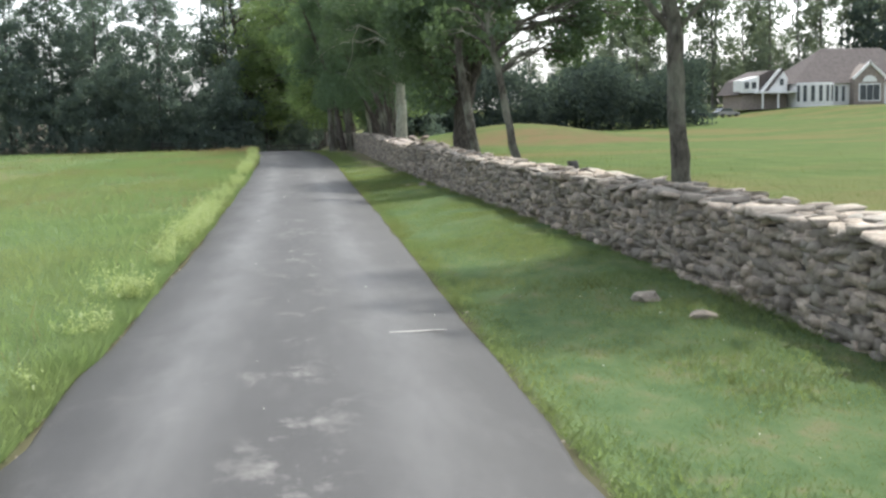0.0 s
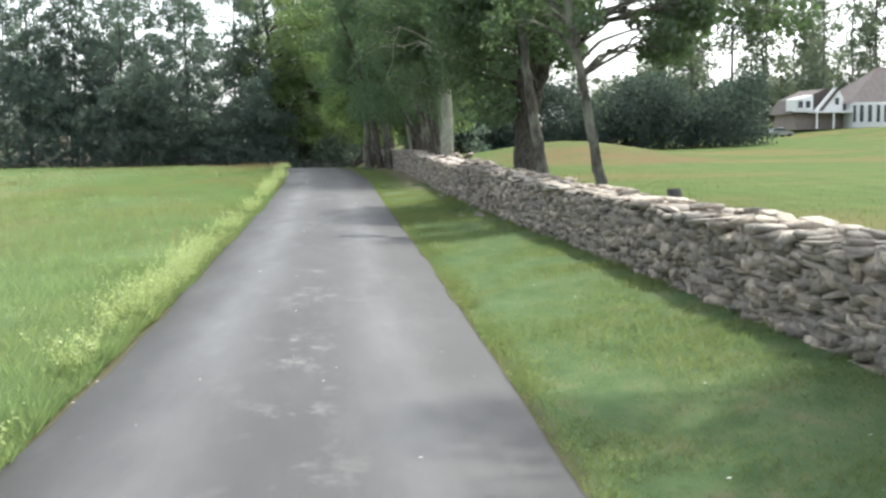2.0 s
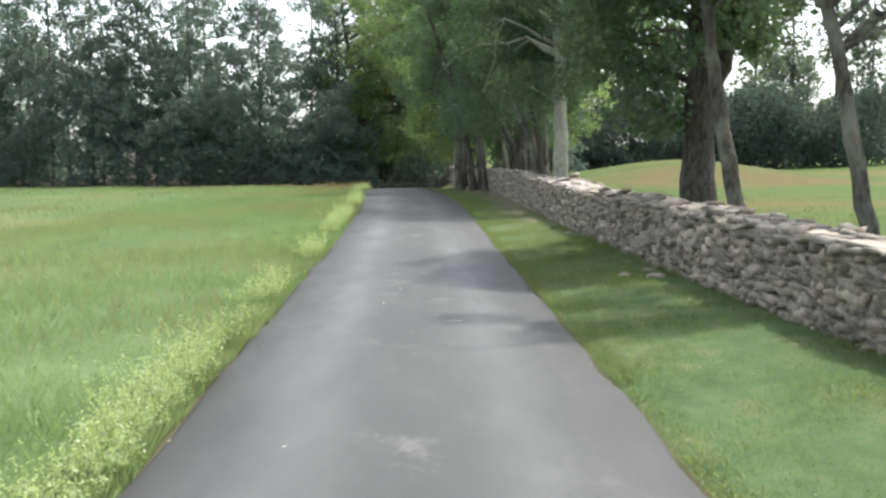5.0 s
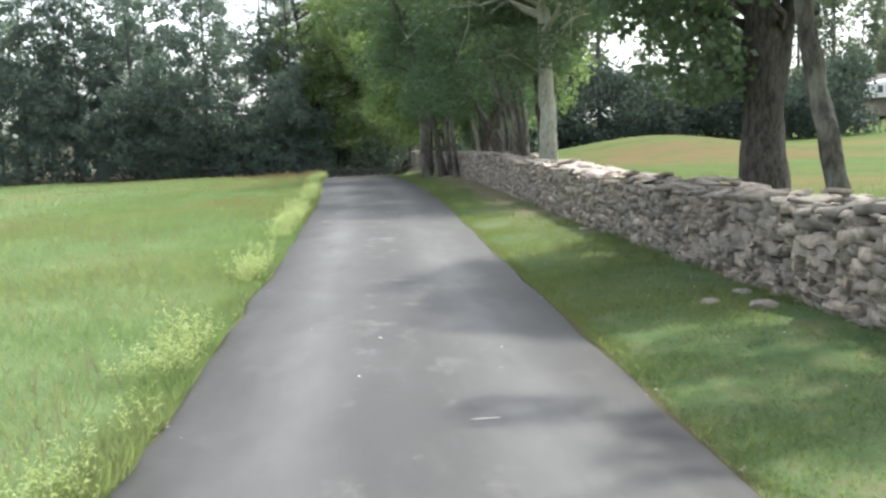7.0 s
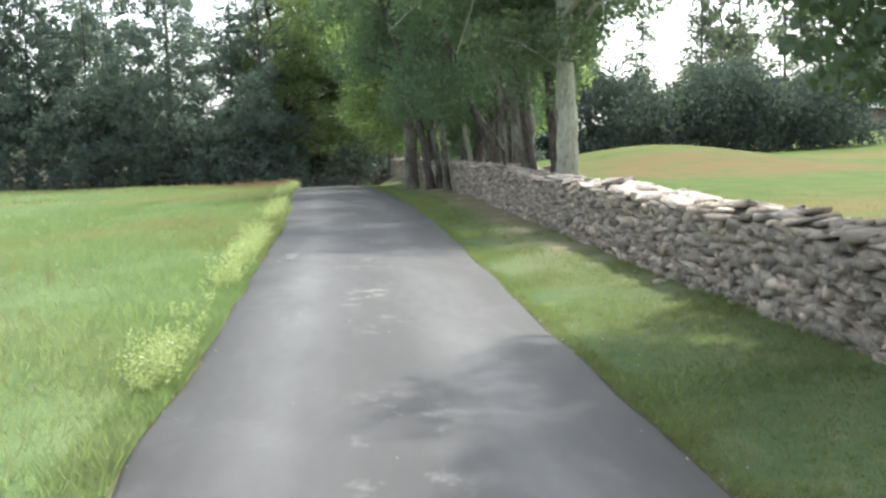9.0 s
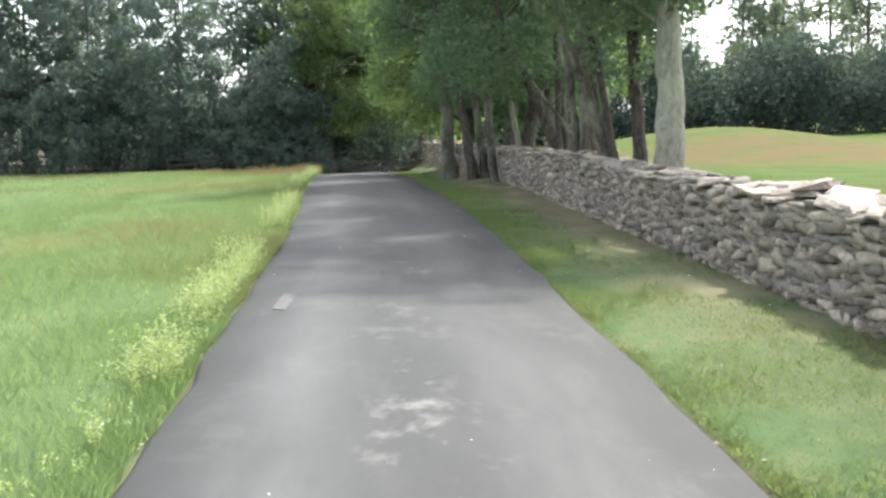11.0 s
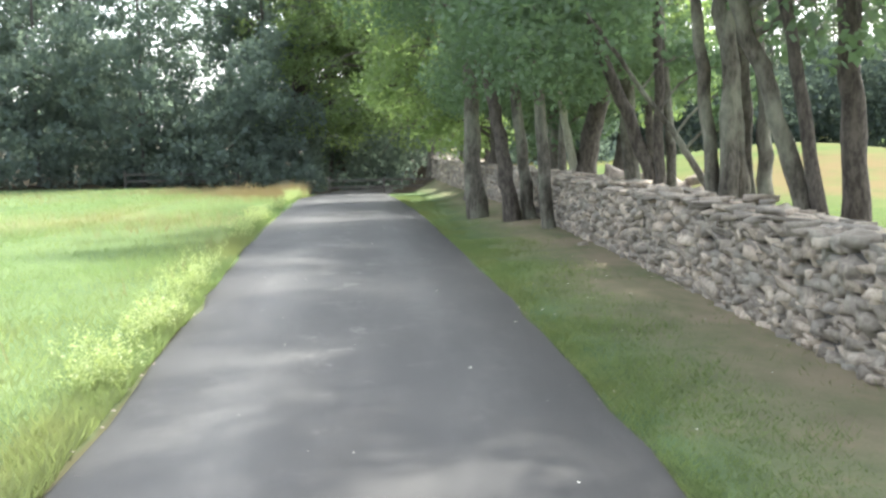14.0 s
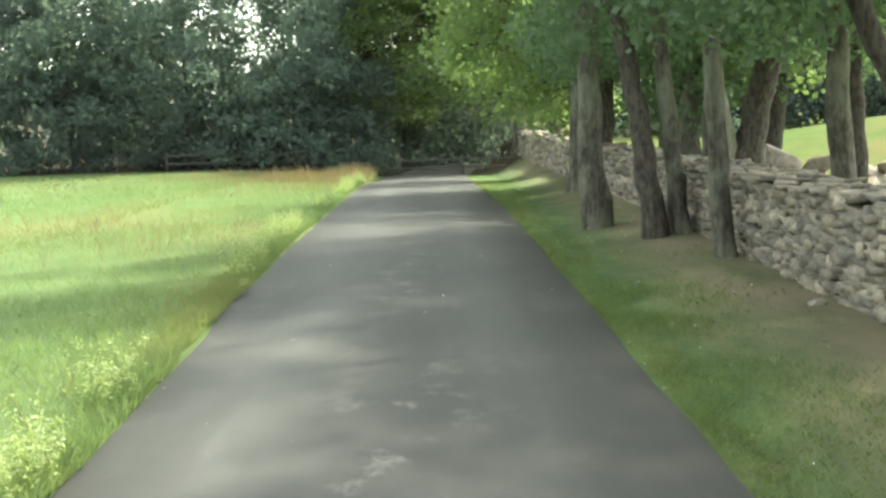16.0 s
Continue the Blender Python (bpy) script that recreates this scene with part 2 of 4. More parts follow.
def make_stone(name="fieldstone", pale=1.0):
    m, t, b = nodes_of(name)
    info = t.nodes.new("ShaderNodeObjectInfo")
    g = t.nodes.new("ShaderNodeNewGeometry")
    r = maths(t, "FRACT", maths(t, "ADD", info.outputs["Random"], g.outputs["Random Per Island"]))
    tones = [(0.0, (0.098, 0.092, 0.084)), (0.2, (0.160, 0.148, 0.132)), (0.42, (0.220, 0.198, 0.174)), (0.6, (0.140, 0.134, 0.124)), (0.82, (0.240, 0.210, 0.180)), (1.0, (0.32, 0.285, 0.248))]
    c = ramp(t, r, [(p, (tone[0] * pale * 1.42, tone[1] * pale * 1.36, tone[2] * pale * 1.26)) for p, tone in tones])
    n = noise_node(t, 11, 6, 0.7, place_coord(t))
    p = noise_node(t, 3.0, 4, 0.6, place_coord(t))
    c = mixed(t, maths(t, "MULTIPLY", ramp(t, n.outputs[0], [(0.4, (1, 1, 1)), (0.56, (0, 0, 0))]), 0.45), c, (0.08 * pale, 0.064 * pale, 0.058 * pale))
    c = mixed(t, maths(t, "MULTIPLY", ramp(t, p.outputs[0], [(0.52, (0, 0, 0)), (0.68, (1, 1, 1))]), 0.35), c, (0.26 * pale, 0.26 * pale, 0.22 * pale))
    t.links.new(c, b.inputs["Base Color"])
    b.inputs["Roughness"].default_value = 0.88
    b.inputs["Specular IOR Level"].default_value = 0.25
    bump(t, b, n.outputs[0], 0.8, 0.03)
    return m


def make_plain(name, colour, rough=0.6, vary=0.12, scale=6.0, metal=0.0, spec=0.4):
    m, t, b = nodes_of(name)
    n = noise_node(t, scale, 4, 0.6, object_coord(t))
    dark = tuple(v * (1 - vary * 2) for v in colour)
    t.links.new(ramp(t, n.outputs[0], [(0.3, dark), (0.7, colour)]), b.inputs["Base Color"])
    b.inputs["Roughness"].default_value, b.inputs["Metallic"].default_value = rough, metal
    b.inputs["Specular IOR Level"].default_value = spec
    bump(t, b, n.outputs[0], 0.15, 0.01)
    return m


ASPHALT, GROUND, STONE = make_asphalt(), make_ground(), make_stone()
# same stone, lightened so the wall's top looks sunlit against its face
STONE_CAP = make_stone("sun_paled_cap_slab", 1.2)
CORE = make_plain("wall_rubble_core", (0.10, 0.093, 0.084), 0.95, 0.25, 9)
LEAF_MAPLE = make_leaf("maple_leaves", (0.058, 0.098, 0.062), (0.110, 0.166, 0.098), 0.5, shine=1.1)
# far avenue crowns: sunlight put into a paler, more see-through leaf
LEAF_BRIGHT = make_leaf("sunlit_tinted_yellow_green_leaves", (0.078, 0.124, 0.054), (0.164, 0.222, 0.094), 0.68, shine=1.3)
LEAF_DEEP = make_leaf("deep_green_leaves", (0.060, 0.100, 0.060), (0.116, 0.170, 0.096), 0.5, shine=1.1)
# haze is put into the leaf colour of the woods: greyer and bluer
LEAF_WOOD = make_leaf("haze_tinted_woodland_leaves", (0.092, 0.124, 0.120), (0.122, 0.156, 0.150), 0.6, 0.12, shine=1.2, gloss=0.008)
LEAF_BLUE = make_leaf("haze_tinted_blue_green_leaves", (0.044, 0.062, 0.064), (0.064, 0.084, 0.084), 0.55, 0.12, gloss=0.008)
LEAF_SHADE = make_leaf("dense_shady_leaves", (0.058, 0.090, 0.058), (0.108, 0.156, 0.090), 0.5)
# paler and greyer leaf colour, standing for haze over the distance
LEAF_FAR = make_leaf("haze_tinted_distant_leaves", (0.085, 0.108, 0.092), (0.130, 0.155, 0.125), 0.55, 0.1, gloss=0.008)
GRASS = make_leaf("meadow_grass_blades", (0.088, 0.142, 0.062), (0.180, 0.242, 0.122), 0.6, 0.8, 0.85, mottle=0.6, dry_colour=(0.22, 0.185, 0.095), gloss=0.012)
GRASS_LAWN = make_leaf("drying_lawn_blades", (0.066, 0.102, 0.034), (0.100, 0.134, 0.048), 0.5, 0.4, 0.25, gloss=0.012)
GRASS_SHORT = make_leaf("verge_grass_blades", (0.075, 0.113, 0.052), (0.158, 0.201, 0.095), 0.65, 1.6, 0.6, 0.6, (0.16, 0.135, 0.066), 0.35, gloss=0.012)
GRASS_TALL = make_leaf("seeding_roadside_grass", (0.245, 0.315, 0.137), (0.42, 0.47, 0.238), 0.4, 1.2)
GRASS_STEM = make_leaf("weed_stems", (0.14, 0.19, 0.07), (0.22, 0.27, 0.11), 0.4, 1.2)
GRASS_DRY = make_leaf("dry_russet_grass", (0.17, 0.135, 0.080), (0.25, 0.195, 0.115), 0.4, 0.5)
BARK = make_bark("grey_brown_bark", (0.034, 0.029, 0.025), (0.110, 0.096, 0.082))
BARK_PALE = make_bark("pale_lichened_bark", (0.17, 0.17, 0.135), (0.34, 0.335, 0.27), 0.45)
BARK_MID = make_bark("mottled_grey_bark", (0.040, 0.036, 0.030), (0.125, 0.114, 0.094), 0.28)
BARK_DARK = make_bark("dark_woodland_bark", (0.05, 0.048, 0.045), (0.12, 0.112, 0.102))
WHITE_PAINT = make_plain("white_clapboard_paint", (0.70, 0.70, 0.69), 0.6, 0.04, 3)
ROOF = make_plain("brown_shingle_roof", (0.098, 0.082, 0.078), 0.9, 0.2, 2.5)
STONE_CLAD = make_plain("grey_brown_stone_cladding", (0.30, 0.255, 0.225), 0.9, 0.2, 5)
GLASS_DARK = make_plain("dark_window_glass", (0.05, 0.06, 0.07), 0.08, 0.1, 1, 0.0, 0.8)
FENCE_WOOD = make_plain("dark_weathered_fence_wood", (0.085, 0.078, 0.07), 0.9, 0.25, 8)
CAR_DARK = make_plain("dark_blue_car_paint", (0.025, 0.03, 0.045), 0.25, 0.05, 2, 0.3, 0.6)
CAR_SILVER = make_plain("silver_car_paint", (0.30, 0.31, 0.33), 0.25, 0.05, 2, 0.6, 0.6)
RUBBER = make_plain("black_rubber", (0.02, 0.02, 0.02), 0.8)
PALE_ROCK = make_plain("pale_rock_and_sunlit_slabs", (0.34, 0.285, 0.24), 0.85, 0.3, 7)
PETAL = make_plain("pale_petal", (0.62, 0.60, 0.52), 0.8)
PATCH = make_plain("pale_asphalt_patch", (0.092, 0.089, 0.086), 0.9, 0.15, 12)
DUST = make_plain("pale_dust_streak", (0.38, 0.37, 0.34), 0.9, 0.2, 12)


# ---- mesh helpers ----
def part(name, bm, material, parent=None, label=""):
    me = bpy.data.meshes.new(name)
    bm.to_mesh(me)
    bm.free()
    me.materials.append(material)
    ob = new(name, me)
    ob.parent = parent
    if label:
        tagged(ob, label)
    return ob


def array_part(name, verts, faces, material, parent=None, smooth=False):
    """A mesh object from numpy vertices (n, 3) and faces (m, k)."""
    verts, faces = np.asarray(verts, np.float32), np.asarray(faces, np.int32)
    me = bpy.data.meshes.new(name)
    k = faces.shape[1]
    me.vertices.add(len(verts))
    me.vertices.foreach_set("co", verts.ravel())
    me.loops.add(faces.size)
    me.loops.foreach_set("vertex_index", faces.ravel())
    me.polygons.add(len(faces))
    me.polygons.foreach_set("loop_start", np.arange(0, faces.size, k, dtype=np.int32))
    if smooth:
        me.polygons.foreach_set("use_smooth", np.ones(len(faces), bool))
    me.update(calc_edges=True)
    me.materials.append(material)
    ob = new(name, me)
    ob.parent = parent
    return ob


def empty(name, place, label, category, group="", kind=""):
    ob = new(name)
    ob.empty_display_size = 0.3
    ob.location = place
    return tagged(ob, label, category, group, kind)


def box(bm, cx, cy, cz, sx, sy, sz, rz=0.0, bevel=0.0):
    made = bmesh.ops.create_cube(bm, size=1.0, matrix=pose(cx, cy, cz, 0, 0, rz) @ Matrix.Diagonal((sx, sy, sz, 1)))
    if bevel:
        edges = list({e for v in made["verts"] for e in v.link_edges})
        bmesh.ops.bevel(bm, geom=edges, offset=bevel, segments=1, affect="EDGES", profile=0.5)


def rng_for(seed):
    return np.random.default_rng(seed)


def smooth_step(a, b, v):
    s = np.clip((np.asarray(v, float) - a) / (b - a), 0, 1)
    return s * s * (3 - 2 * s)


# ---- lie of the land ----
def road_z(y):
    return np.interp(y, [-60, 0, 17, 38, 50, 60, 70, 80, 88, 96, 112, 140, 200], [0.1, 0.0, -0.13, -0.26, -0.22, -0.22, -0.36, -0.58, -0.80, -1.18, -1.75, -2.2, -2.4])


def road_left(y):
    return np.interp(y, [-60, 5, 12, 20, 30, 45, 53, 58, 62, 67, 75, 88, 98, 112, 140], [-1.65, -1.64, -1.55, -1.47, -1.46, -1.46, -1.48, -1.6, -1.76, -1.97, -2.16, -2.45, -2.55, -2.0, 1.4])


def road_right(y):
    return np.interp(y, [-60, 5, 12, 18, 24, 32, 48, 54, 58, 62, 68, 76, 88, 98, 112, 140], [1.46, 1.47, 1.53, 1.62, 1.68, 1.73, 1.78, 1.75, 1.68, 1.58, 1.43, 1.28, 0.85, 0.72, 1.2, 4.6])


def grain(x, y, size, seed):
    """Smooth random values, 0 to 1, over the ground; size: metres from one value to the next."""
    table = np.random.default_rng(seed).random((64, 64))
    u, v = np.asarray(x, float) / size, np.asarray(y, float) / size
    i, j = np.floor(u).astype(int), np.floor(v).astype(int)
    a, b = u - i, v - j
    a, b = a * a * (3 - 2 * a), b * b * (3 - 2 * b)
    at = lambda p, q: table[p % 64, q % 64]
    return (at(i, j) * (1 - a) + at(i + 1, j) * a) * (1 - b) + (at(i, j + 1) * (1 - a) + at(i + 1, j + 1) * a) * b


def gz(x, y):
    """Height of the ground."""
    x, y = np.asarray(x, float), np.asarray(y, float)
    r = road_z(y)
    field = np.interp(y, [-60, 0, 60, 97, 140, 300], [0.0, -0.05, -0.48, -0.90, -1.3, -1.3])
    left = r + (field - r) * smooth_step(2.2, 9, -x) + 0.04 * np.sin(x * 0.7) * np.sin(y * 0.31) * smooth_step(2.2, 6, -x)
    foot = np.interp(y, [-60, 8, 14, 26, 40, 70, 90], [0.05, 0.06, 0.08, -0.02, -0.14, -0.22, -0.5])
    lawn = 0.12 + np.clip(x - 5, 0, 400) * 0.008 + np.clip(x - 71, 0, 15) * 0.05
    lawn = lawn - 0.75 * np.exp(-(((x - 66) / 9) ** 2)) * smooth_step(110, 170, y)
    lawn = lawn - 0.72 * smooth_step(30, 80, y) * (1 - smooth_step(30, 60, x))
    lawn = lawn + 1.25 * np.exp(-((x - 18.0) / 6.5) ** 2 - ((y - 96) / 11) ** 2)
    right = r + (foot - r) * smooth_step(1.75, 3.6, x)
    right = right + (lawn - foot) * smooth_step(4.2, 8, x)
    return np.where(x < 0.08, left, right)


def wall_x(y):
    """The wall's face towards the lane."""
    return np.interp(y, [-20, 10, 18, 24, 28, 36, 50, 62, 75, 90, 110], [4.0, 3.92, 3.87, 3.78, 3.68, 3.6, 3.6, 3.58, 3.4, 3.1, 2.9])


def wall_top(y):
    return np.interp(y, [-20, 12, 17, 22, 30, 38, 50, 58, 66, 80, 110], [0.90, 0.88, 0.81, 0.77, 0.78, 0.72, 0.70, 0.72, 0.66, 0.45, 0.1])


def spread(stops):
    out = []
    for (a, step), (b, _) in zip(stops, stops[1:]):
        out += list(np.arange(a, b - 1e-6, step))
    return np.array(out + [stops[-1][0]])


def build_ground():
    xs = spread([(-2500, 600), (-700, 100), (-200, 20), (-60, 4), (-20, 1), (-4, 0.35), (5, 0.6), (12, 1.5), (40, 4), (120, 20), (300, 100), (700, 600), (2500, 1)])
    ys = spread([(-400, 100), (-100, 20), (-20, 2), (0, 1), (110, 3), (170, 15), (320, 100), (700, 600), (3000, 1)])
    gx, gy = np.meshgrid(xs, ys)
    z = gz(gx, gy) - 0.03 * ((gx > -1.7) & (gx < 1.9))
    verts = np.stack([gx, gy, z], -1).reshape(-1, 3)
    n, w = len(ys), len(xs)
    i = (np.arange(n - 1)[:, None] * w + np.arange(w - 1)[None]).ravel()
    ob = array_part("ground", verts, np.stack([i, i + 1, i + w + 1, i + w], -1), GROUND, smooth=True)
    tagged(ob, "rolling green meadow and lawn with drier russet patches", "ground", kind="structure")


def build_road():
    r = rng_for(3)
    ys = np.arange(-30, 140, 0.25)
    wob_l = np.interp(ys, ys[::4], r.normal(0, 0.03, len(ys[::4])))
    wob_r = np.interp(ys, ys[::4], r.normal(0, 0.022, len(ys[::4])))
    left, right = road_left(ys) + wob_l, road_right(ys) + wob_r
    rows = []
    for u in (0.0, 0.02, 0.25, 0.5, 0.75, 0.98, 1.0):
        x = left + u * (right - left)
        z = road_z(ys) + 0.012 + 0.03 * (1 - (2 * u - 1) ** 2) - (0.05 if u in (0.0, 1.0) else 0)
        rows.append(np.stack([x, ys, z], -1))
    v = np.stack(rows, 1).reshape(-1, 3)
    k = len(rows)
    i = (np.arange(len(ys) - 1)[:, None] * k + np.arange(k - 1)[None]).ravel()
    ob = array_part("road", v, np.stack([i, i + 1, i + k + 1, i + k], -1), ASPHALT, smooth=True)
    tagged(ob, "narrow grey asphalt lane, worn, with pale dusty scuffs", "road", kind="structure")


build_ground()
build_road()


# ---- dry stone wall ----
def stone_shapes(seed, count):
    """Rough angular blocks with chipped corners, unit size."""
    r = rng_for(seed)
    made = []
    for _ in range(count):
        bm = bmesh.new()
        bmesh.ops.create_cube(bm, size=1.0)
        for v in bm.verts:
            v.co += Vector(r.normal(0, 0.11, 3))
        chip = [e for e in bm.edges if r.random() < 0.45]
        bmesh.ops.bevel(bm, geom=chip, offset=float(r.uniform(0.05, 0.16)), segments=1, affect="EDGES", profile=0.5)
        for v in bm.verts:
            v.co += Vector(r.normal(0, 0.025, 3))
        bmesh.ops.triangulate(bm, faces=list(bm.faces))
        bm.normal_update()
        me = bpy.data.meshes.new("stone")
        bm.to_mesh(me)
        bm.free()
        me.materials.append(STONE)
        made.append(me)
    return made


WALL_JOINT = 53.98


def wall_stones():
    """(centre, size, turn) of every stone of the wall: courses on the face, slabs on the top."""
    r = rng_for(11)
    face, top = [], []
    for course in range(14):
        y = -7.5 + r.uniform(0, 0.2)
        while y < 104:
            far = 1.0 if y < 72 else 1.7
            long = float(np.clip(r.gamma(3.4, 0.054), 0.07, 0.48)) * far
            if y < WALL_JOINT < y + long:
                long = max(WALL_JOINT - y - 0.02, 0.05)
            c = y + long / 2
            low, high = float(gz(wall_x(c), c)) - 0.05, float(wall_top(c)) - 0.05
            h = (high - low) / 13.0
            z = low + (course + 0.5) * h + r.normal(0, 0.02)
            if z < high + 0.02 and r.random() > 0.05 and (far < 1.5 or course % 2 == 0):
                tall = h * r.uniform(0.85, 1.65) * (1.0 if far < 1.5 else 1.7)
                deep = r.uniform(0.2, 0.36)
                face.append((float(wall_x(c)) + deep / 2 + r.normal(0.0, 0.011), c, z, deep, long * 1.15, tall, r.normal(0, 6), r.normal(0, 4), r.normal(0, 4.5)))
            y += long
            if abs(y - WALL_JOINT) < 0.03:
                y += 0.06
    # small stones wedged into the joints
    for y in r.uniform(1, 62, 1200):
        low, high = float(gz(wall_x(y), y)), float(wall_top(y)) - 0.08
        deep = r.uniform(0.12, 0.2)
        face.append((float(wall_x(y)) + deep / 2 + r.normal(-0.008, 0.014), y, r.uniform(low, high), deep, r.uniform(0.05, 0.13), r.uniform(0.03, 0.075), r.normal(0, 18), 0.0, r.normal(0, 10)))
    for lane in range(4):
        y = -7.5 + r.uniform(0, 0.3)
        while y < 104:
            far = 1.0 if y < 72 else 1.6
            long = r.uniform(0.10, 0.34) * far
            c = y + long / 2
            top.append((float(wall_x(c)) + 0.10 + 0.17 * lane + r.normal(0, 0.05), c, float(wall_top(c)) - 0.02 + abs(r.normal(0, 0.038)), r.uniform(0.14, 0.30), long, r.uniform(0.03, 0.07), r.normal(0, 6), r.normal(0, 6), r.normal(0, 18)))
            y += long * 0.9
    return face, top


def build_wall():
    wall = empty("stone_wall", (3.9, 0, 0), "long grey dry-laid fieldstone wall with flat cap slabs beside the lane", "stone wall")
    ys = np.arange(-8, 104.1, 2.0)
    rings = []
    for dx, top in ((0.075, 0), (0.075, 1), (0.66, 1), (0.66, 0)):
        z = np.where(top, wall_top(ys) - 0.07, gz(wall_x(ys), ys) - 0.2)
        rings.append(np.stack([wall_x(ys) + dx - 3.9, ys, z], -1))
    v = np.stack(rings, 1).reshape(-1, 3)
    i = (np.arange(len(ys) - 1)[:, None] * 4 + np.arange(3)[None]).ravel()
    array_part("rubble_core", v, np.stack([i, i + 1, i + 5, i + 4], -1), CORE, wall)
    shapes = stone_shapes(5, 16)
    slabs = [me.copy() for me in shapes]
    for me in slabs:
        me.materials.clear()
        me.materials.append(STONE_CAP)
    pale = shapes[0].copy()
    pale.materials.clear()
    pale.materials.append(PALE_ROCK)
    cos = [np.array([v.co[:] for v in me.vertices]) for me in shapes]
    tris = [np.array([p.vertices[:] for p in me.polygons]) for me in shapes]
    face, top = wall_stones()
    # cap slabs beyond 49 m keep the face's darker stone
    face, top = face + [row for row in top if row[1] > 49], [row for row in top if row[1] <= 49]
    r = rng_for(8)
    single = 0
    for kind, rows, solid, rest, stone in (("stone", face, shapes, "fieldstones", STONE), ("cap_slab", top, slabs, "cap_slabs", STONE_CAP)):
        verts, faces, at = [], [], 0
        for x, y, z, sx, sy, sz, ax, ay, az in rows:
            k = int(r.integers(len(shapes)))
            m = pose(x - 3.9, y, z, ax, ay, az) @ Matrix.Diagonal((sx, sy, sz, 1))
            near = 30.0 < y < (35.5 if kind == "stone" else 38.5)
            if near and single < 300:
                ob = new(kind, solid[k])
                ob.parent = wall
                ob.matrix_local = m
                single += 1
            else:
                a = np.array(m)
                verts.append(cos[k] @ a[:3, :3].T + a[:3, 3])
                faces.append(tris[k] + at)
                at += len(cos[k])
        tagged(array_part(rest, np.concatenate(verts), np.concatenate(faces), stone, wall), kind="stuff")
    # broken slabs heaped on the wall's top, in paler rock to look sunlit
    for x, y, z, sx, sy, sz, az in ((3.72, 40.3, 0.04, 0.36, 0.6, 0.07, 4), (4.05, 40.6, 0.06, 0.4, 0.5, 0.08, -14), (3.8, 41.2, 0.05, 0.34, 0.5, 0.09, 18), (4.1, 41.6, 0.07, 0.4, 0.55, 0.08, 6), (3.74, 42.0, 0.05, 0.36, 0.6, 0.08, -9), (4.0, 42.5, 0.08, 0.4, 0.5, 0.1, 25), (4.1, 45.6, 0.07, 0.3, 0.42, 0.09, 12), (3.78, 46.0, 0.05, 0.34, 0.5, 0.08, -4), (3.78, 43.2, 0.06, 0.4, 0.55, 0.09, 10), (4.05, 43.9, 0.08, 0.42, 0.6, 0.1, -20), (3.8, 44.4, 0.09, 0.34, 0.5, 0.08, 30), (4.1, 44.9, 0.11, 0.36, 0.42, 0.12, 5), (3.9, 44.3, 0.15, 0.34, 0.44, 0.1, -35), (3.75, 47.2, 0.06, 0.36, 0.5, 0.08, -8)):
        ob = new("cap_slab", pale)
        ob.parent = wall
        ob.matrix_local = pose(x - 3.9, y, float(wall_top(y)) + z, r.normal(0, 6), r.normal(0, 6), az) @ Matrix.Diagonal((sx, sy, sz, 1))


# ---- trees ----
def tube(points, radii, sides=8, rough=0.0, r=None):
    """Vertices and quads of a tapering tube along points."""
    pts, n = np.asarray(points, float), len(points)
    tang = np.gradient(pts, axis=0)
    tang /= np.linalg.norm(tang, axis=1)[:, None] + 1e-9
    side = np.cross(tang, np.where(np.abs(tang[:, 1:2]) < 0.9, [[0.0, 1.0, 0.0]], [[1.0, 0.0, 0.0]]))
    side /= np.linalg.norm(side, axis=1)[:, None] + 1e-9
    up = np.cross(tang, side)
    ang = np.linspace(0, 2 * np.pi, sides, endpoint=False)
    rad = np.asarray(radii, float)[:, None] * (1 + (r.normal(0, rough, (n, sides)) if rough else 0))
    v = pts[:, None] + rad[..., None] * (np.cos(ang)[None, :, None] * side[:, None] + np.sin(ang)[None, :, None] * up[:, None])
    a = np.arange(n - 1)[:, None] * sides
    j, k = np.arange(sides)[None], (np.arange(sides)[None] + 1) % sides
    f = np.stack([a + j, a + k, a + sides + k, a + sides + j], -1).reshape(-1, 4)
    return v.reshape(-1, 3), f


def joined(pieces):
    at, vs, fs = 0, [], []
    for v, f in pieces:
        vs.append(v)
        fs.append(f + at)
        at += len(v)
    return np.concatenate(vs), np.concatenate(fs)


def leaf_quads(centres, size, r, flat=0.35, slim=0.62):
    """One bent diamond for each centre."""
    n = len(centres)
    a = r.normal(0, 1, (n, 3))
    a /= np.linalg.norm(a, axis=1)[:, None]
    b = r.normal(0, 1, (n, 3))
    b[:, 2] *= flat
    b = np.cross(a, b)
    b /= np.linalg.norm(b, axis=1)[:, None] + 1e-9
    s = (size * r.uniform(0.6, 1.35, n))[:, None]
    v = np.stack([centres - a * s * 0.5, centres + b * s * slim * 0.5, centres + a * s * 0.5, centres - b * s * slim * 0.5], 1).reshape(-1, 3)
    return v, np.arange(n * 4).reshape(-1, 4)


def clump_cloud(clumps, leaves, r):
    """Leaf places: clumps of (centre, radius), leaves crowded towards each clump's outside."""
    c = np.array([k[0] for k in clumps])
    rad = np.array([k[1] for k in clumps])
    pick = r.choice(len(clumps), leaves, p=rad**2 / (rad**2).sum())
    d = r.normal(0, 1, (leaves, 3))
    d /= np.linalg.norm(d, axis=1)[:, None]
    rr = rad[pick] * r.uniform(0.25, 1.0, leaves) ** 0.55
    return c[pick] + d * rr[:, None] * np.array([1, 1, 0.72])


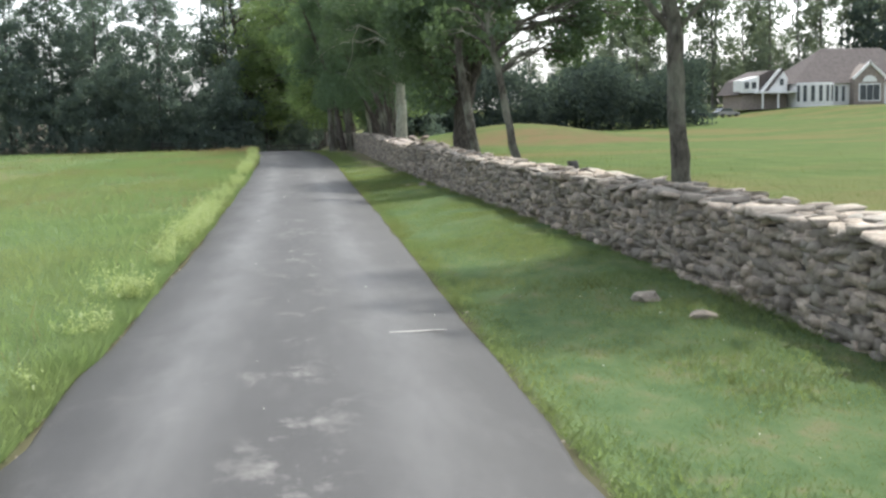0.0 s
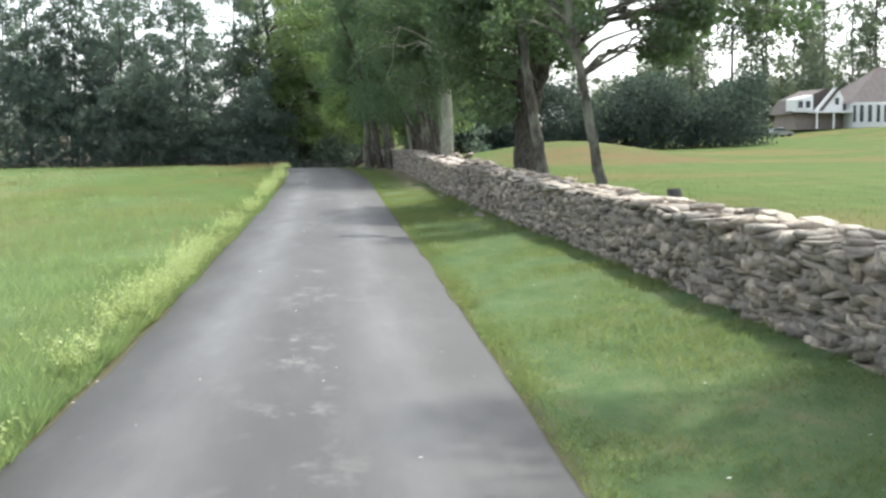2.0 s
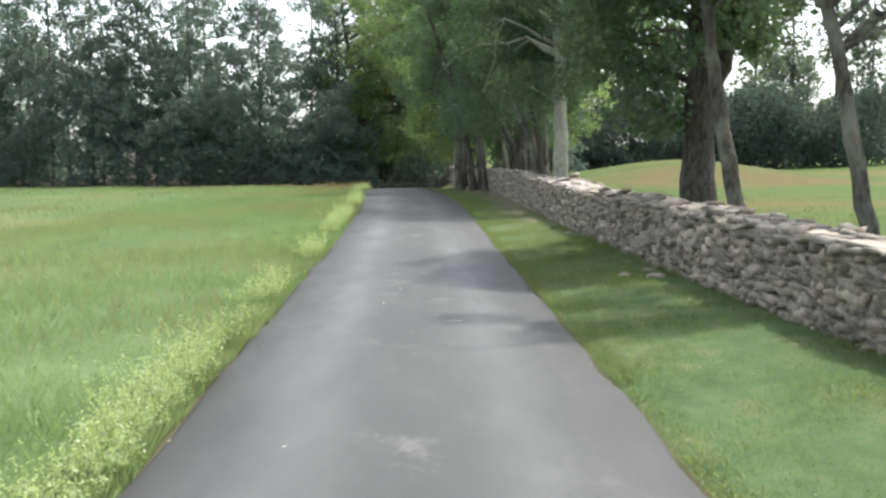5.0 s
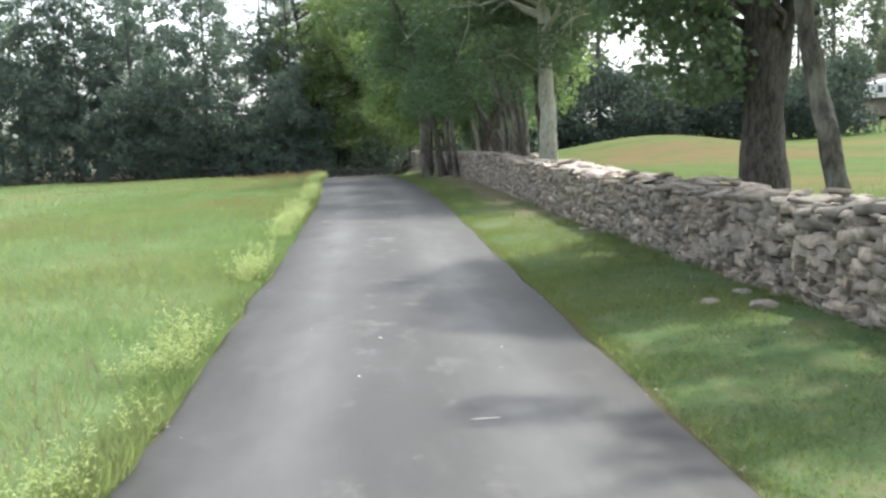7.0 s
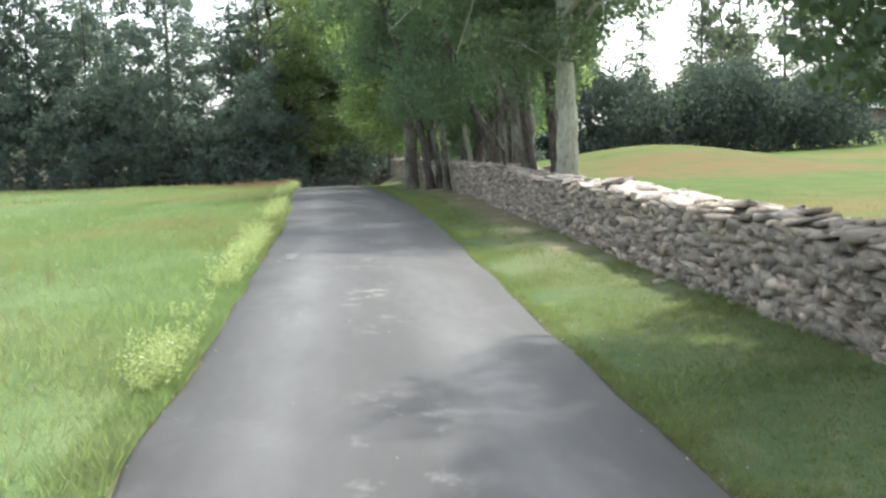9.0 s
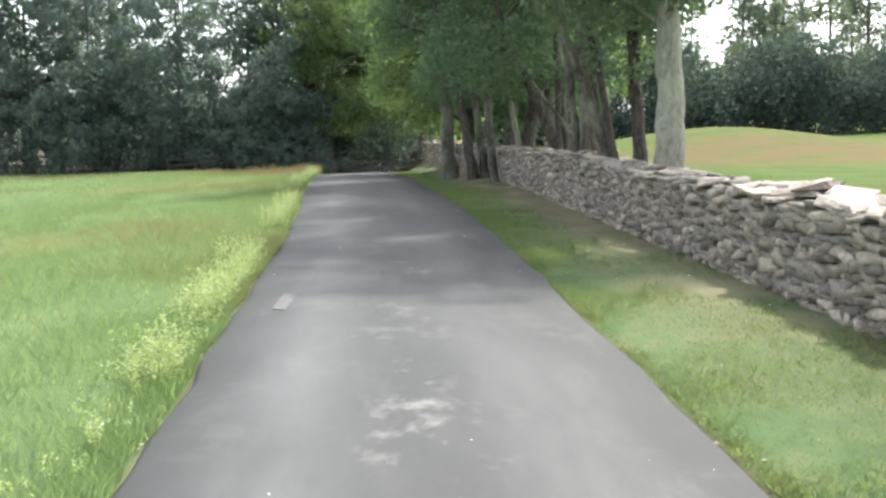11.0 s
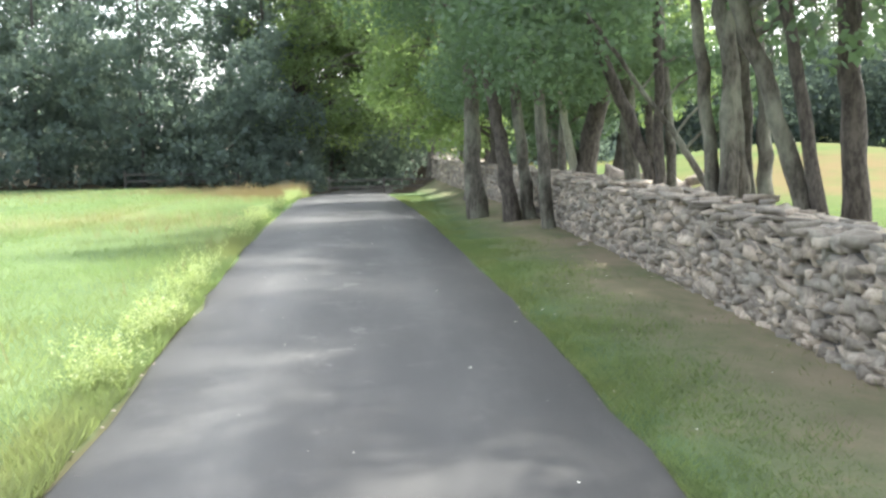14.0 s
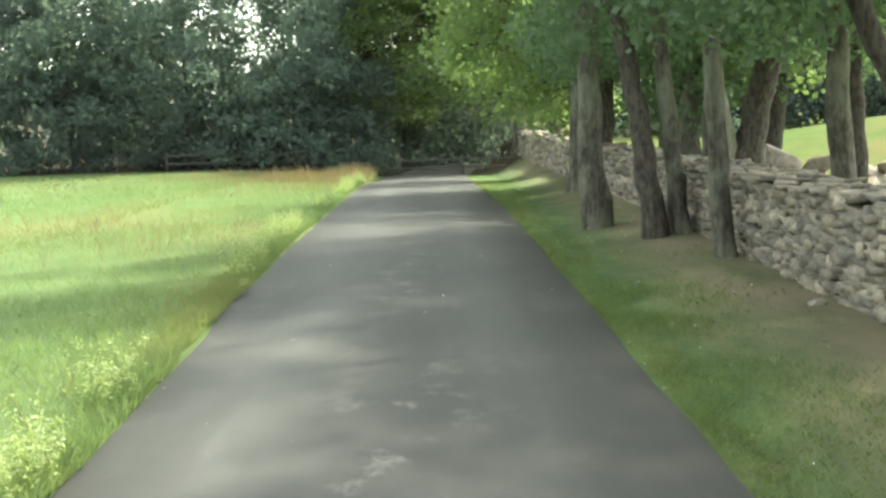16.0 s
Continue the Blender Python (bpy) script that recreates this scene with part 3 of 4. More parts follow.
def limb_path(a, b, r, steps=6, sag=0.12):
    a, b = np.asarray(a, float), np.asarray(b, float)
    t = np.linspace(0, 1, steps)[:, None]
    p = a + (b - a) * t
    length = np.linalg.norm(b - a)
    p += np.array([0, 0, 1]) * (np.sin(t * np.pi) * sag * length)
    p[1:-1] += r.normal(0, 0.03 * length, (steps - 2, 3))
    return p


def trunk_rings(path, dia, r, flare=1.3):
    p = np.asarray(path, float)
    t = np.linspace(0, 1, len(path) * 4 - 3)
    s = np.linspace(0, 1, len(path))
    fine = np.stack([np.interp(t, s, p[:, k]) for k in range(3)], -1)
    fine[1:-1, :2] += r.normal(0, min(dia * 0.08, 0.02), (len(fine) - 2, 2))
    rad = dia / 2 * (1 - 0.7 * t) * (1 + (flare - 1) * np.exp(-t * 14))
    return fine, rad


def build_tree(place, paths, clumps, leaves, leaf, bark, leaf_mat, seed, label, group="", limbs=None):
    """A broadleaf tree: stems along paths (each: points from the base, diameter), limbs to its clumps, a crown of leaves.
    Everything is given relative to place."""
    r = rng_for(seed)
    tree = empty("tree", place, label, "tree", group)
    pieces = []
    ends = []
    for path, dia in paths:
        fine, rad = trunk_rings(path, dia, r)
        pieces.append(tube(fine, rad, 12, 0.085, r))
        ends.append((fine, rad))
    for c, rad in clumps[: limbs if limbs is not None else len(clumps)]:
        fine, radii = ends[int(r.integers(len(ends)))]
        d = np.linalg.norm(fine - np.asarray(c), axis=1) + np.where(fine[:, 2] > c[2] - 0.4, 3.0, 0) + np.where(fine[:, 2] < 1.6, 3, 0)
        k = int(np.argmin(d))
        p = limb_path(fine[k], c, r)
        w = min(radii[k] * 0.5, 0.02 + 0.018 * np.linalg.norm(np.asarray(c) - fine[k]))
        pieces.append(tube(p, np.linspace(w, 0.012, len(p)), 5))
        for _ in range(2):
            q = limb_path(p[3], np.asarray(c) + r.normal(0, rad * 0.6, 3), r, 4)
            pieces.append(tube(q, np.linspace(w * 0.4, 0.006, 4), 4))
    v, f = joined(pieces)
    array_part("trunk", v, f, bark, tree, True)
    if leaves:
        v, f = leaf_quads(clump_cloud(clumps, leaves, r), leaf, r)
        array_part("crown", v, f, leaf_mat, tree)
    return tree


def crown_clumps(centre, radii, count, size, r, hole=0.0):
    out = []
    while len(out) < count:
        d = r.uniform(-1, 1, 3)
        q = np.linalg.norm(d)
        if hole < q < 1:
            out.append((np.asarray(centre) + d * np.asarray(radii), float(size * r.uniform(0.65, 1.3))))
    return out


def right_tree(x, y, dia, lean, height, crown, radii, clumps, size, leaves, leaf, bark, mat, seed, label, stems=(), group="trees along the wall", sway=1.0, anchor=0.0):
    """lean: sideways drift of the stem (x, y) per metre of height at its top; the stem stands over its place at the height anchor.
    stems: offset, girth, lean and height of further stems, and the height of the fork where they leave the first one."""
    r = rng_for(seed + 500)
    base = (x, y, float(gz(x, y)) - 0.05)
    paths = []
    for dx, dy, d, lx, ly, h, *fork in ((0, 0, dia, *lean, height), *stems):
        hs = np.linspace(0, 1, 9)
        wave, shift, turn = r.uniform(0.016, 0.03) * h * (0.5 if d > 0.45 else 1.0) * sway, r.uniform(0, 6.3), r.uniform(5.0, 9.0)
        bow = [wave * (math.sin(turn * s + shift) - math.sin(shift)) for s in hs]
        pts = [(dx + lx * h * s**1.2 + q + r.normal(0, 0.03) * s, dy + ly * h * s**1.2 + 0.6 * q + r.normal(0, 0.03) * s, h * s) for s, q in zip(hs, bow)]
        q = np.array(pts)
        ax, ay = np.interp(anchor, q[:, 2], q[:, 0]) - dx, np.interp(anchor, q[:, 2], q[:, 1]) - dy
        if fork:
            # a stem that leaves the first one at the height of the fork
            first = np.array(paths[0][0])
            fx, fy = np.interp(fork[0], first[:, 2], first[:, 0]), np.interp(fork[0], first[:, 2], first[:, 1])
            pts = [(fx + lx * (h - fork[0]) * s, fy + ly * (h - fork[0]) * s, fork[0] + (h - fork[0]) * s) for s in hs]
            ax = ay = 0.0
        paths.append(([(px - ax, py - ay, pz) for px, py, pz in pts], d))
    return build_tree(base, paths, crown_clumps(crown, radii, clumps, size, r), leaves, leaf, bark, mat, seed, label, group)


def build_lane_trees():
    # slim tree behind the wall, branches high
    right_tree(4.8, 14.46, 0.26, (-0.075, 0.0), 7.5, (0.9, 0.0, 5.6), (2.6, 2.8, 1.8), 38, 0.75, 17000, 0.125, BARK_MID, LEAF_SHADE, 1, "slim grey-brown tree with high green crown behind the wall", ((0, 0, 0.085, -0.85, 0.05, 4.6, 2.65),), sway=0.1)
    # slender leaning tree
    right_tree(5.5, 29.1, 0.22, (-0.2, 0.05), 8.0, (1.2, 1.0, 4.65), (3.9, 2.5, 1.5), 64, 0.5, 16500, 0.13, BARK_MID, LEAF_SHADE, 2, "slender leaning grey tree behind the stone wall", sway=0.1)
    # big dark twin-stemmed tree
    right_tree(5.22, 36.5, 0.60, (-0.01, 0.02), 9.6, (-0.6, 0.2, 5.3), (1.9, 3.0, 3.1), 84, 0.65, 27000, 0.14, BARK, LEAF_SHADE, 3, "large dark-barked forked tree with a low spreading crown", ((0.0, 0.0, 0.36, 0.30, 0.03, 8.5, 1.9),), sway=0.1)
    right_tree(5.2, 33.75, 0.27, (-0.15, 0.12), 8.0, (0.0, 1.4, 5.5), (1.5, 1.8, 1.7), 16, 0.8, 4200, 0.14, BARK_MID, LEAF_SHADE, 6, "slim leaning stem beside the large dark tree", sway=0.1)
    # pale lichened trunk close to the wall
    right_tree(4.86, 53.46, 0.50, (-0.01, 0.0), 10.0, (-0.1, -0.6, 6.4), (3.3, 4.6, 3.3), 54, 0.95, 30000, 0.13, BARK_PALE, LEAF_SHADE, 4, "stout pale lichened tree standing close behind the wall", sway=0.1)
    right_tree(5.4, 58.2, 0.30, (-0.06, 0.0), 11.0, (0.4, 0, 8.2), (3.2, 3.2, 2.8), 22, 0.9, 9500, 0.12, BARK, LEAF_DEEP, 5, "straight dark-trunked tree behind the stone wall", sway=0.1, anchor=0.9)
    # thicket of slim leaning stems: place, girth, lean, height
    for k, (x, y, d, lx, h) in enumerate([(4.75, 57.5, 0.165, -0.17, 9.5), (4.66, 57.65, 0.22, -0.33, 8.5), (4.68, 64.2, 0.17, -0.05, 11.0), (4.9, 64.35, 0.16, -0.09, 11.5), (4.6, 64.3, 0.24, -0.42, 8.0), (4.95, 62.3, 0.14, -0.62, 3.4), (6.0, 70.5, 0.21, -0.09, 11.5), (4.8, 75.0, 0.22, 0.10, 11.0)]):
        tall = h > 5
        right_tree(x, y, d, (lx, 0.02), h, (lx * 0.42 * h + 0.9, 0, 0.72 * h), (2.2, 2.7, 3.4) if tall else (0.8, 0.8, 0.6), (20 if y < 60 or y > 66 else 14) if tall else 4, 0.85 if tall else 0.4, (9500 if y < 60 or y > 66 else 6500) if tall else 700, 0.13, (BARK, BARK_MID)[k % 2], (LEAF_DEEP, LEAF_MAPLE)[k % 2], 20 + k, "slim leaning tree in a thicket behind the wall", group="thicket by the wall", sway=0.4, anchor=0.9)
    right_tree(4.85, 60.6, 0.26, (-0.05, 0.02), 11.5, (0.0, 0.6, 7.6), (2.3, 3.0, 3.6), 46, 0.8, 18500, 0.125, BARK_MID, LEAF_DEEP, 35, "cluster of fused grey stems rising behind the wall", ((-0.30, 0.1, 0.2, -0.10, 0.0, 9.0), (-0.15, -0.12, 0.24, -0.05, 0.0, 10.4), (0.17, 0.12, 0.22, -0.02, 0.02, 9.2), (0.32, -0.05, 0.2, -0.09, 0.0, 9.0), (-0.02, 0.2, 0.2, 0.03, 0.0, 9.5)), group="thicket by the wall", sway=0.4, anchor=0.9)
    # stems growing before the wall's face
    for k, (x, y, d, lx, mat) in enumerate([(3.3, 66.75, 0.21, -0.05, BARK_MID), (3.3, 69.3, 0.23, -0.08, BARK_MID), (2.92, 69.15, 0.30, -0.26, BARK), (2.4, 71.3, 0.36, -0.06, BARK_MID), (2.9, 79.5, 0.33, -0.02, BARK_MID)]):
        right_tree(x, y, d, (lx, 0.02), 12.0 - 3 * (k == 2) + 2 * (k == 3), (lx * 5 - 0.1, 0.4, 7.6 + 1.6 * (k == 3)), (2.6 + 0.5 * (k == 3), 2.8, 4.4 + 0.8 * (k == 3)), (15, 22, 16, 32, 26)[k], 0.85, (6500, 10000, 7000, 16000, 12500)[k], 0.12, mat, (LEAF_MAPLE, LEAF_DEEP)[k % 2], 40 + k, "grey-barked tree growing at the foot of the wall", sway=0.4)
    # forked tree and its neighbour on the far side
    right_tree(5.0, 72.8, 0.5, (0.27, 0.05), 9.0, (0.6, 0, 7.6), (3.6, 3.4, 3.0), 24, 0.95, 11000, 0.125, BARK, LEAF_DEEP, 51, "forked dark tree with a pale second stem", sway=0.2, anchor=0.9)
    right_tree(4.72, 72.75, 0.21, (-0.2, 0.0), 8.0, (-1.0, 0, 6.6), (1.8, 1.8, 1.8), 10, 0.8, 4500, 0.125, BARK_PALE, LEAF_DEEP, 53, "slim pale stem leaning beside the forked dark tree", sway=0.2, anchor=0.9)
    right_tree(5.2, 68.7, 0.31, (-0.06, 0), 10.5, (0.6, 0, 8.2), (2.8, 3.0, 2.6), 18, 0.85, 8000, 0.12, BARK_MID, LEAF_MAPLE, 52, "straight mottled grey tree beyond the wall", sway=0.2, anchor=0.9)
    # the avenue's far trees, arching over the lane
    for k, (x, y, d, cx) in enumerate([(3.8, 82.5, 0.4, -1.0), (5.6, 84.0, 0.4, 0.0), (4.6, 92.0, 0.45, -1.4), (3.0, 104.8, 0.5, -1.6), (3.4, 106.5, 0.5, -3.2), (5.2, 78, 0.4, 0.0), (7.2, 80, 0.4, 0.4), (5.0, 110, 0.5, -2.5), (-4.2, 109, 0.45, 1.4), (-1.8, 117, 0.5, 0.5)]):
        right_tree(x, y, d, (-0.04, 0), 10.5 + 6 * (y > 100), (cx, 0, 5.8 + 3.0 * (y > 100)), (3.2 + 1.8 * (y > 100), 3.2 + 1.2 * (y > 100), 4.2 + 3.0 * (y > 100)), 40 + 30 * (y > 100), 1.1, 13000 + 7000 * (y > 100), 0.175, BARK_MID if k % 2 else BARK, LEAF_BRIGHT if y > 90 or k % 2 == 0 else LEAF_MAPLE, 60 + k, "leafy tree arching over the far end of the lane", group="trees along the wall")


def wood_tree_variant(seed, height, dia, low, spread_r, clumps, size, leaves, leaf, mat):
    r = rng_for(seed)
    ks = []
    for _ in range(clumps):
        u = r.uniform(0, 1)
        z = low + (height - low) * u**1.25
        a, q = r.uniform(0, 2 * np.pi), spread_r * (1.05 - 0.75 * u) * np.sqrt(r.uniform(0.05, 1))
        ks.append((np.array([q * np.cos(a), q * np.sin(a), z]), size * r.uniform(0.6, 1.3) * (1.1 - 0.4 * u)))
    path = [(r.normal(0, 0.12) * s, r.normal(0, 0.12) * s, height * s) for s in np.linspace(0, 1, 6)]
    return build_tree((0, 0, 0), [(path, dia)], ks, leaves, leaf, BARK_DARK, mat, seed + 1, "tall dark woodland tree with a thin ragged crown", "woodland edge", limbs=14)


def build_woods():
    r = rng_for(99)
    kinds = [
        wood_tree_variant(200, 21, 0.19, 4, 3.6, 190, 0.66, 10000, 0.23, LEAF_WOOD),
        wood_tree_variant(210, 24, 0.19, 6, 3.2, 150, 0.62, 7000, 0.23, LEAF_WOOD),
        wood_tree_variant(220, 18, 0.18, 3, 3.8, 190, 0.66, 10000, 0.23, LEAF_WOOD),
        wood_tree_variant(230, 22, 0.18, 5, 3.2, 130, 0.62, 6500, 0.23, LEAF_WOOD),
    ]
    used = set()
    for row, (y0, step) in enumerate([(106.0, 4.2), (110, 5.2), (116, 7.5)]):
        x = -64.0 - row * 3
        while x < (-5 if row < 2 else 3):
            k = int(r.integers(4))
            px, py = x + r.normal(0, 0.8), y0 + r.normal(0, 1.6)
            s = r.uniform(0.85, 1.12)
            m = pose(px, py, float(gz(px, py)) - 0.1, 0, 0, r.uniform(0, 360))
            if k not in used:
                used.add(k)
                kinds[k].matrix_basis = m
            else:
                c = copy_thing(kinds[k], m)
                c.scale = (s, s, s)
            x += step * r.uniform(0.75, 1.25)
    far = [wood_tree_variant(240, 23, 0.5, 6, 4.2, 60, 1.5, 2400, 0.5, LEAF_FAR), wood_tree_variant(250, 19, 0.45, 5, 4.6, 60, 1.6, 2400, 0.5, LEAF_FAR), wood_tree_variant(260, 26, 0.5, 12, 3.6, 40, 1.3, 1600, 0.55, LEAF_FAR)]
    spots = [(x + r.normal(0, 1), 132 + r.normal(0, 4)) for x in (8, 11, 14, 17, 19.5, 22, 25.2, 29.6, 32.5, 35, 37.5)] + [(x + r.normal(0, 2), 234 + r.normal(0, 6)) for x in np.arange(46, 132, 3.3)]
    for n, (px, py) in enumerate(spots):
        m = pose(px, py, float(gz(px, py)) - 0.1, 0, 0, r.uniform(0, 360))
        if n < 3:
            far[n].matrix_basis = m
            tagged(far[n], "tall hazy tree in the distance beyond the house", group="distant trees")
        else:
            s = r.uniform(0.75, 1.1) * (1.25 if px > 61 else 0.9 if px < 24 else 0.5)
            copy_thing(far[n % 3], m).scale = (s, s, s)


def shrub_band(name, label, xs, ys, heights, count, leaves, leaf, size, mat, seed):
    """Undergrowth: leafy clumps along a strip, one uncountable mass."""
    r = rng_for(seed)
    ks = []
    for _ in range(count):
        x, y = r.uniform(*xs), r.uniform(*ys)
        ks.append((np.array([x, y, float(gz(x, y)) + heights[0] + (heights[1] - heights[0]) * r.uniform() * (0.45 + 0.55 * abs(math.sin(x * 0.31 + seed)))]), size * r.uniform(0.7, 1.4)))
    v, f = leaf_quads(clump_cloud(ks, leaves, r), leaf, r)
    tagged(array_part(name, v, f, mat), label, "undergrowth", kind="stuff")


build_lane_trees()
build_woods()
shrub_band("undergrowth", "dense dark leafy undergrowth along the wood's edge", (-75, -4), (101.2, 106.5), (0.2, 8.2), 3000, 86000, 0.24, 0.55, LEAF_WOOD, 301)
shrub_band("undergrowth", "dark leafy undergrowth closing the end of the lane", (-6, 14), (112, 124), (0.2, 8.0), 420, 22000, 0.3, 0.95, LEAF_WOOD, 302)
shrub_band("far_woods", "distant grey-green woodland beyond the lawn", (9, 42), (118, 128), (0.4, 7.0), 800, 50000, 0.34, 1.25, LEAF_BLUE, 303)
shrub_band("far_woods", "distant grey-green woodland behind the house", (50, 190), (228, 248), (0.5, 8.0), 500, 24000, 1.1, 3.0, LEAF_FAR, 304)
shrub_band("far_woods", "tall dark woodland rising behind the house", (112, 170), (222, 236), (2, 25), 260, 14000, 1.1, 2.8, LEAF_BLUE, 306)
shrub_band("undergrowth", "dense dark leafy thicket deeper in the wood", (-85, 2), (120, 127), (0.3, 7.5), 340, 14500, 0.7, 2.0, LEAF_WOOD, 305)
shrub_band("hanging_leaves", "low hanging leafy twigs of the trees along the wall", (1.8, 5.2), (62, 86), (2.6, 5.2), 150, 24000, 0.115, 0.6, LEAF_MAPLE, 307)
shrub_band("undergrowth", "dark leafy bushes beside the lane's shaded end", (-16, -2.6), (103, 110), (0.2, 5.0), 420, 22000, 0.22, 0.65, LEAF_WOOD, 308)
shrub_band("thicket_leaves", "low leafy shoots among the trees behind the wall", (4.4, 6.4), (66, 86), (2.6, 4.8), 50, 12000, 0.115, 0.7, LEAF_DEEP, 306)
build_wall()


# ---- grass ----
def blades(xs, ys, height, width, r, bend=0.5):
    n = len(xs)
    base = np.stack([xs, ys, gz(xs, ys) - 0.01], -1)
    a = r.uniform(0, 2 * np.pi, n)
    side = np.stack([np.cos(a), np.sin(a), np.zeros(n)], -1) * (width * r.uniform(0.6, 1.4, n))[:, None] / 2
    h = height * r.uniform(0.5, 1.4, n)
    b = r.uniform(0, 2 * np.pi, n)
    tip = base + np.stack([np.cos(b) * bend * h, np.sin(b) * bend * h, h], -1)
    v = np.stack([base - side, base + side, tip], 1).reshape(-1, 3)
    return v, np.arange(3 * n).reshape(-1, 3)


def build_grass():
    r = rng_for(400)
    # meadow: fine blades near the lane, coarser tufts farther out, in uneven swathes
    n = 270000
    d, ys = r.uniform(0.0, 1, n) ** 1.8 * 8.5, np.where(r.uniform(0, 1, n) < 0.87, 66 - 62 * r.uniform(0, 1.0, n) - 9 * r.uniform(0, 1, n) ** 6, r.uniform(66, 99, n))
    xs = road_left(ys) - 0.03 - d
    swathe = 0.35 * grain(xs, ys, 0.45, 1) + 0.65 * grain(xs, ys, 2.3, 2)
    v, f = blades(xs, ys, 0.04 + 0.22 * swathe**1.5 * np.clip(0.5 + d / 2, 0, 1), np.full(n, 0.008), r, 0.8)
    e = 50000
    ys = r.uniform(4, 75, e)
    xs = road_left(ys) + 0.04 - 0.34 * r.uniform(0, 1, e) ** 1.6 - 0.07 * grain(ys, ys * 0, 0.6, 3)
    v3, f3 = blades(xs, ys, 0.06 + 0.15 * grain(xs, ys, 0.5, 4), np.full(e, 0.009), r, 0.7)
    m = 65000
    d, ys = 5 + r.uniform(0, 1, m) ** 1.4 * 30, r.uniform(8, 99, m)
    xs = -1.6 - d
    v2, f2 = blades(xs, ys, 0.05 + 0.11 * grain(xs, ys, 3.1, 5), 0.012 + 0.0012 * d, r, 0.6)
    v, f = joined([(v, f), (v2, f2), (v3, f3)])
    tagged(array_part("meadow_grass", v, f, GRASS), "soft green meadow grass beside the lane", "grass", kind="stuff")
    # seeding stems, tan and thin, in drifts over the meadow
    n = 60000
    d, ys = r.uniform(0, 1, n) ** 1.3 * 14, r.uniform(4, 98, n)
    xs = road_left(ys) - 0.5 - d
    drift = 0.65 * grain(xs, ys, 4.5, 6) + 0.35 * grain(xs, ys, 1.3, 7)
    keep = r.uniform(0, 1, n) < np.clip((drift - 0.56) * 2.5, 0, 1)
    xs, ys = xs[keep], ys[keep]
    v, f = blades(xs, ys, np.full(len(xs), 0.24), np.full(len(xs), 0.010), r, 0.4)
    tagged(array_part("seeding_grass", v, f, GRASS_DRY), "thin tan seeding stems in drifts over the meadow", "grass", kind="stuff")
    # mown verge: tufts, thin places and bare soil towards the wall
    n = 330000
    ys = np.where(r.uniform(0, 1, n) < 0.9, r.uniform(4, 68, n), r.uniform(68, 92, n))
    u = r.uniform(0, 1, n)
    left = road_right(ys)
    xs = left - 0.02 + u * (wall_x(ys) - left + 0.02)
    tuft = 0.3 * grain(xs, ys, 0.3, 8) + 0.7 * grain(xs, ys, 1.0, 9)
    bare = smooth_step(0.15, 0.75, u) * smooth_step(34, 52, ys) * 0.95 + 0.8 * smooth_step(0.55, 0.75, grain(xs, ys, 0.9, 10)) * smooth_step(0.45, 0.9, u)
    keep = r.uniform(0, 1, n) > np.maximum(bare, 0.4 * smooth_step(0.45, 0.2, tuft))
    xs, ys, u, tuft = xs[keep], ys[keep], u[keep], tuft[keep]
    n = len(ys)
    v, f = blades(xs, ys, 0.018 + 0.075 * tuft**2 + 0.10 * smooth_step(0.9, 1.0, u) * r.uniform(0, 1, n) * (grain(xs, ys, 0.5, 11) > 0.45), np.full(n, 0.0075), r, 0.9)
    # taller tufts along the verge's edge to the lane
    spots = [c for c in r.uniform(3, 88, 420) if math.sin(c * 1.3) + 0.7 * math.sin(c * 0.41) + r.normal(0, 0.6) > -0.1]
    py = np.concatenate([r.normal(c, 0.12, 60) for c in spots])
    px = road_right(py) + 0.0 + np.abs(r.normal(0, 0.09, len(py)))
    v4, f4 = blades(px, py, np.full(len(py), 0.06), np.full(len(py), 0.008), r, 1.1)
    v, f = joined([(v, f), (v4, f4)])
    tagged(array_part("verge_grass", v, f, GRASS_SHORT), "short mown green verge grass below the wall", "grass", kind="stuff")
    n = 40000
    xs, ys = 4.9 + r.exponential(3, n), r.uniform(10, 85, n)
    v, f = blades(xs, ys, 0.03 + 0.05 * grain(xs, ys, 1.5, 12), np.full(n, 0.012), r, 0.9)
    tagged(array_part("lawn_grass", v, f, GRASS_LAWN), "green lawn grass beyond the wall", "grass", kind="stuff")
    # pale weeds in clumps along the lane's edge: splayed stems with small leaves towards their tips
    base, top = [], []
    for c in r.uniform(3, 96, 2600):
        thick = np.interp(c, [3, 7, 10, 13, 16, 28, 32, 36, 38, 50, 56, 62, 70, 96], [0.35, 0.8, 0.6, 0.9, 1.2, 1.1, 1.05, 0.75, 0.7, 0.78, 0.95, 0.75, 0.4, 0.3])
        if grain(c, 0.0, 0.75, 13) * 0.6 + grain(c, 9.0, 2.6, 14) * 0.4 + r.normal(0, 0.06) < 0.86 - 0.38 * thick:
            continue
        x = road_left(c) - 0.08 - abs(r.normal(0.0, 0.17))
        tall = r.uniform(0.12, 0.40)
        for _ in range(int(r.integers(4, 9))):
            bx, by = x + r.normal(0, 0.04), c + r.normal(0, 0.04)
            z = float(gz(bx, by))
            h = tall * r.uniform(0.6, 1.15)
            base.append((bx, by, z - 0.01))
            top.append((bx + r.normal(0, 0.32) * h, by + r.normal(0, 0.32) * h, z + h))
    base, top = np.array(base), np.array(top)
    n = len(base)
    a = r.uniform(0, 2 * np.pi, n)
    side = np.stack([np.cos(a), np.sin(a), np.zeros(n)], -1) * 0.0035
    v = np.stack([base - side, base + side, top], 1).reshape(-1, 3)
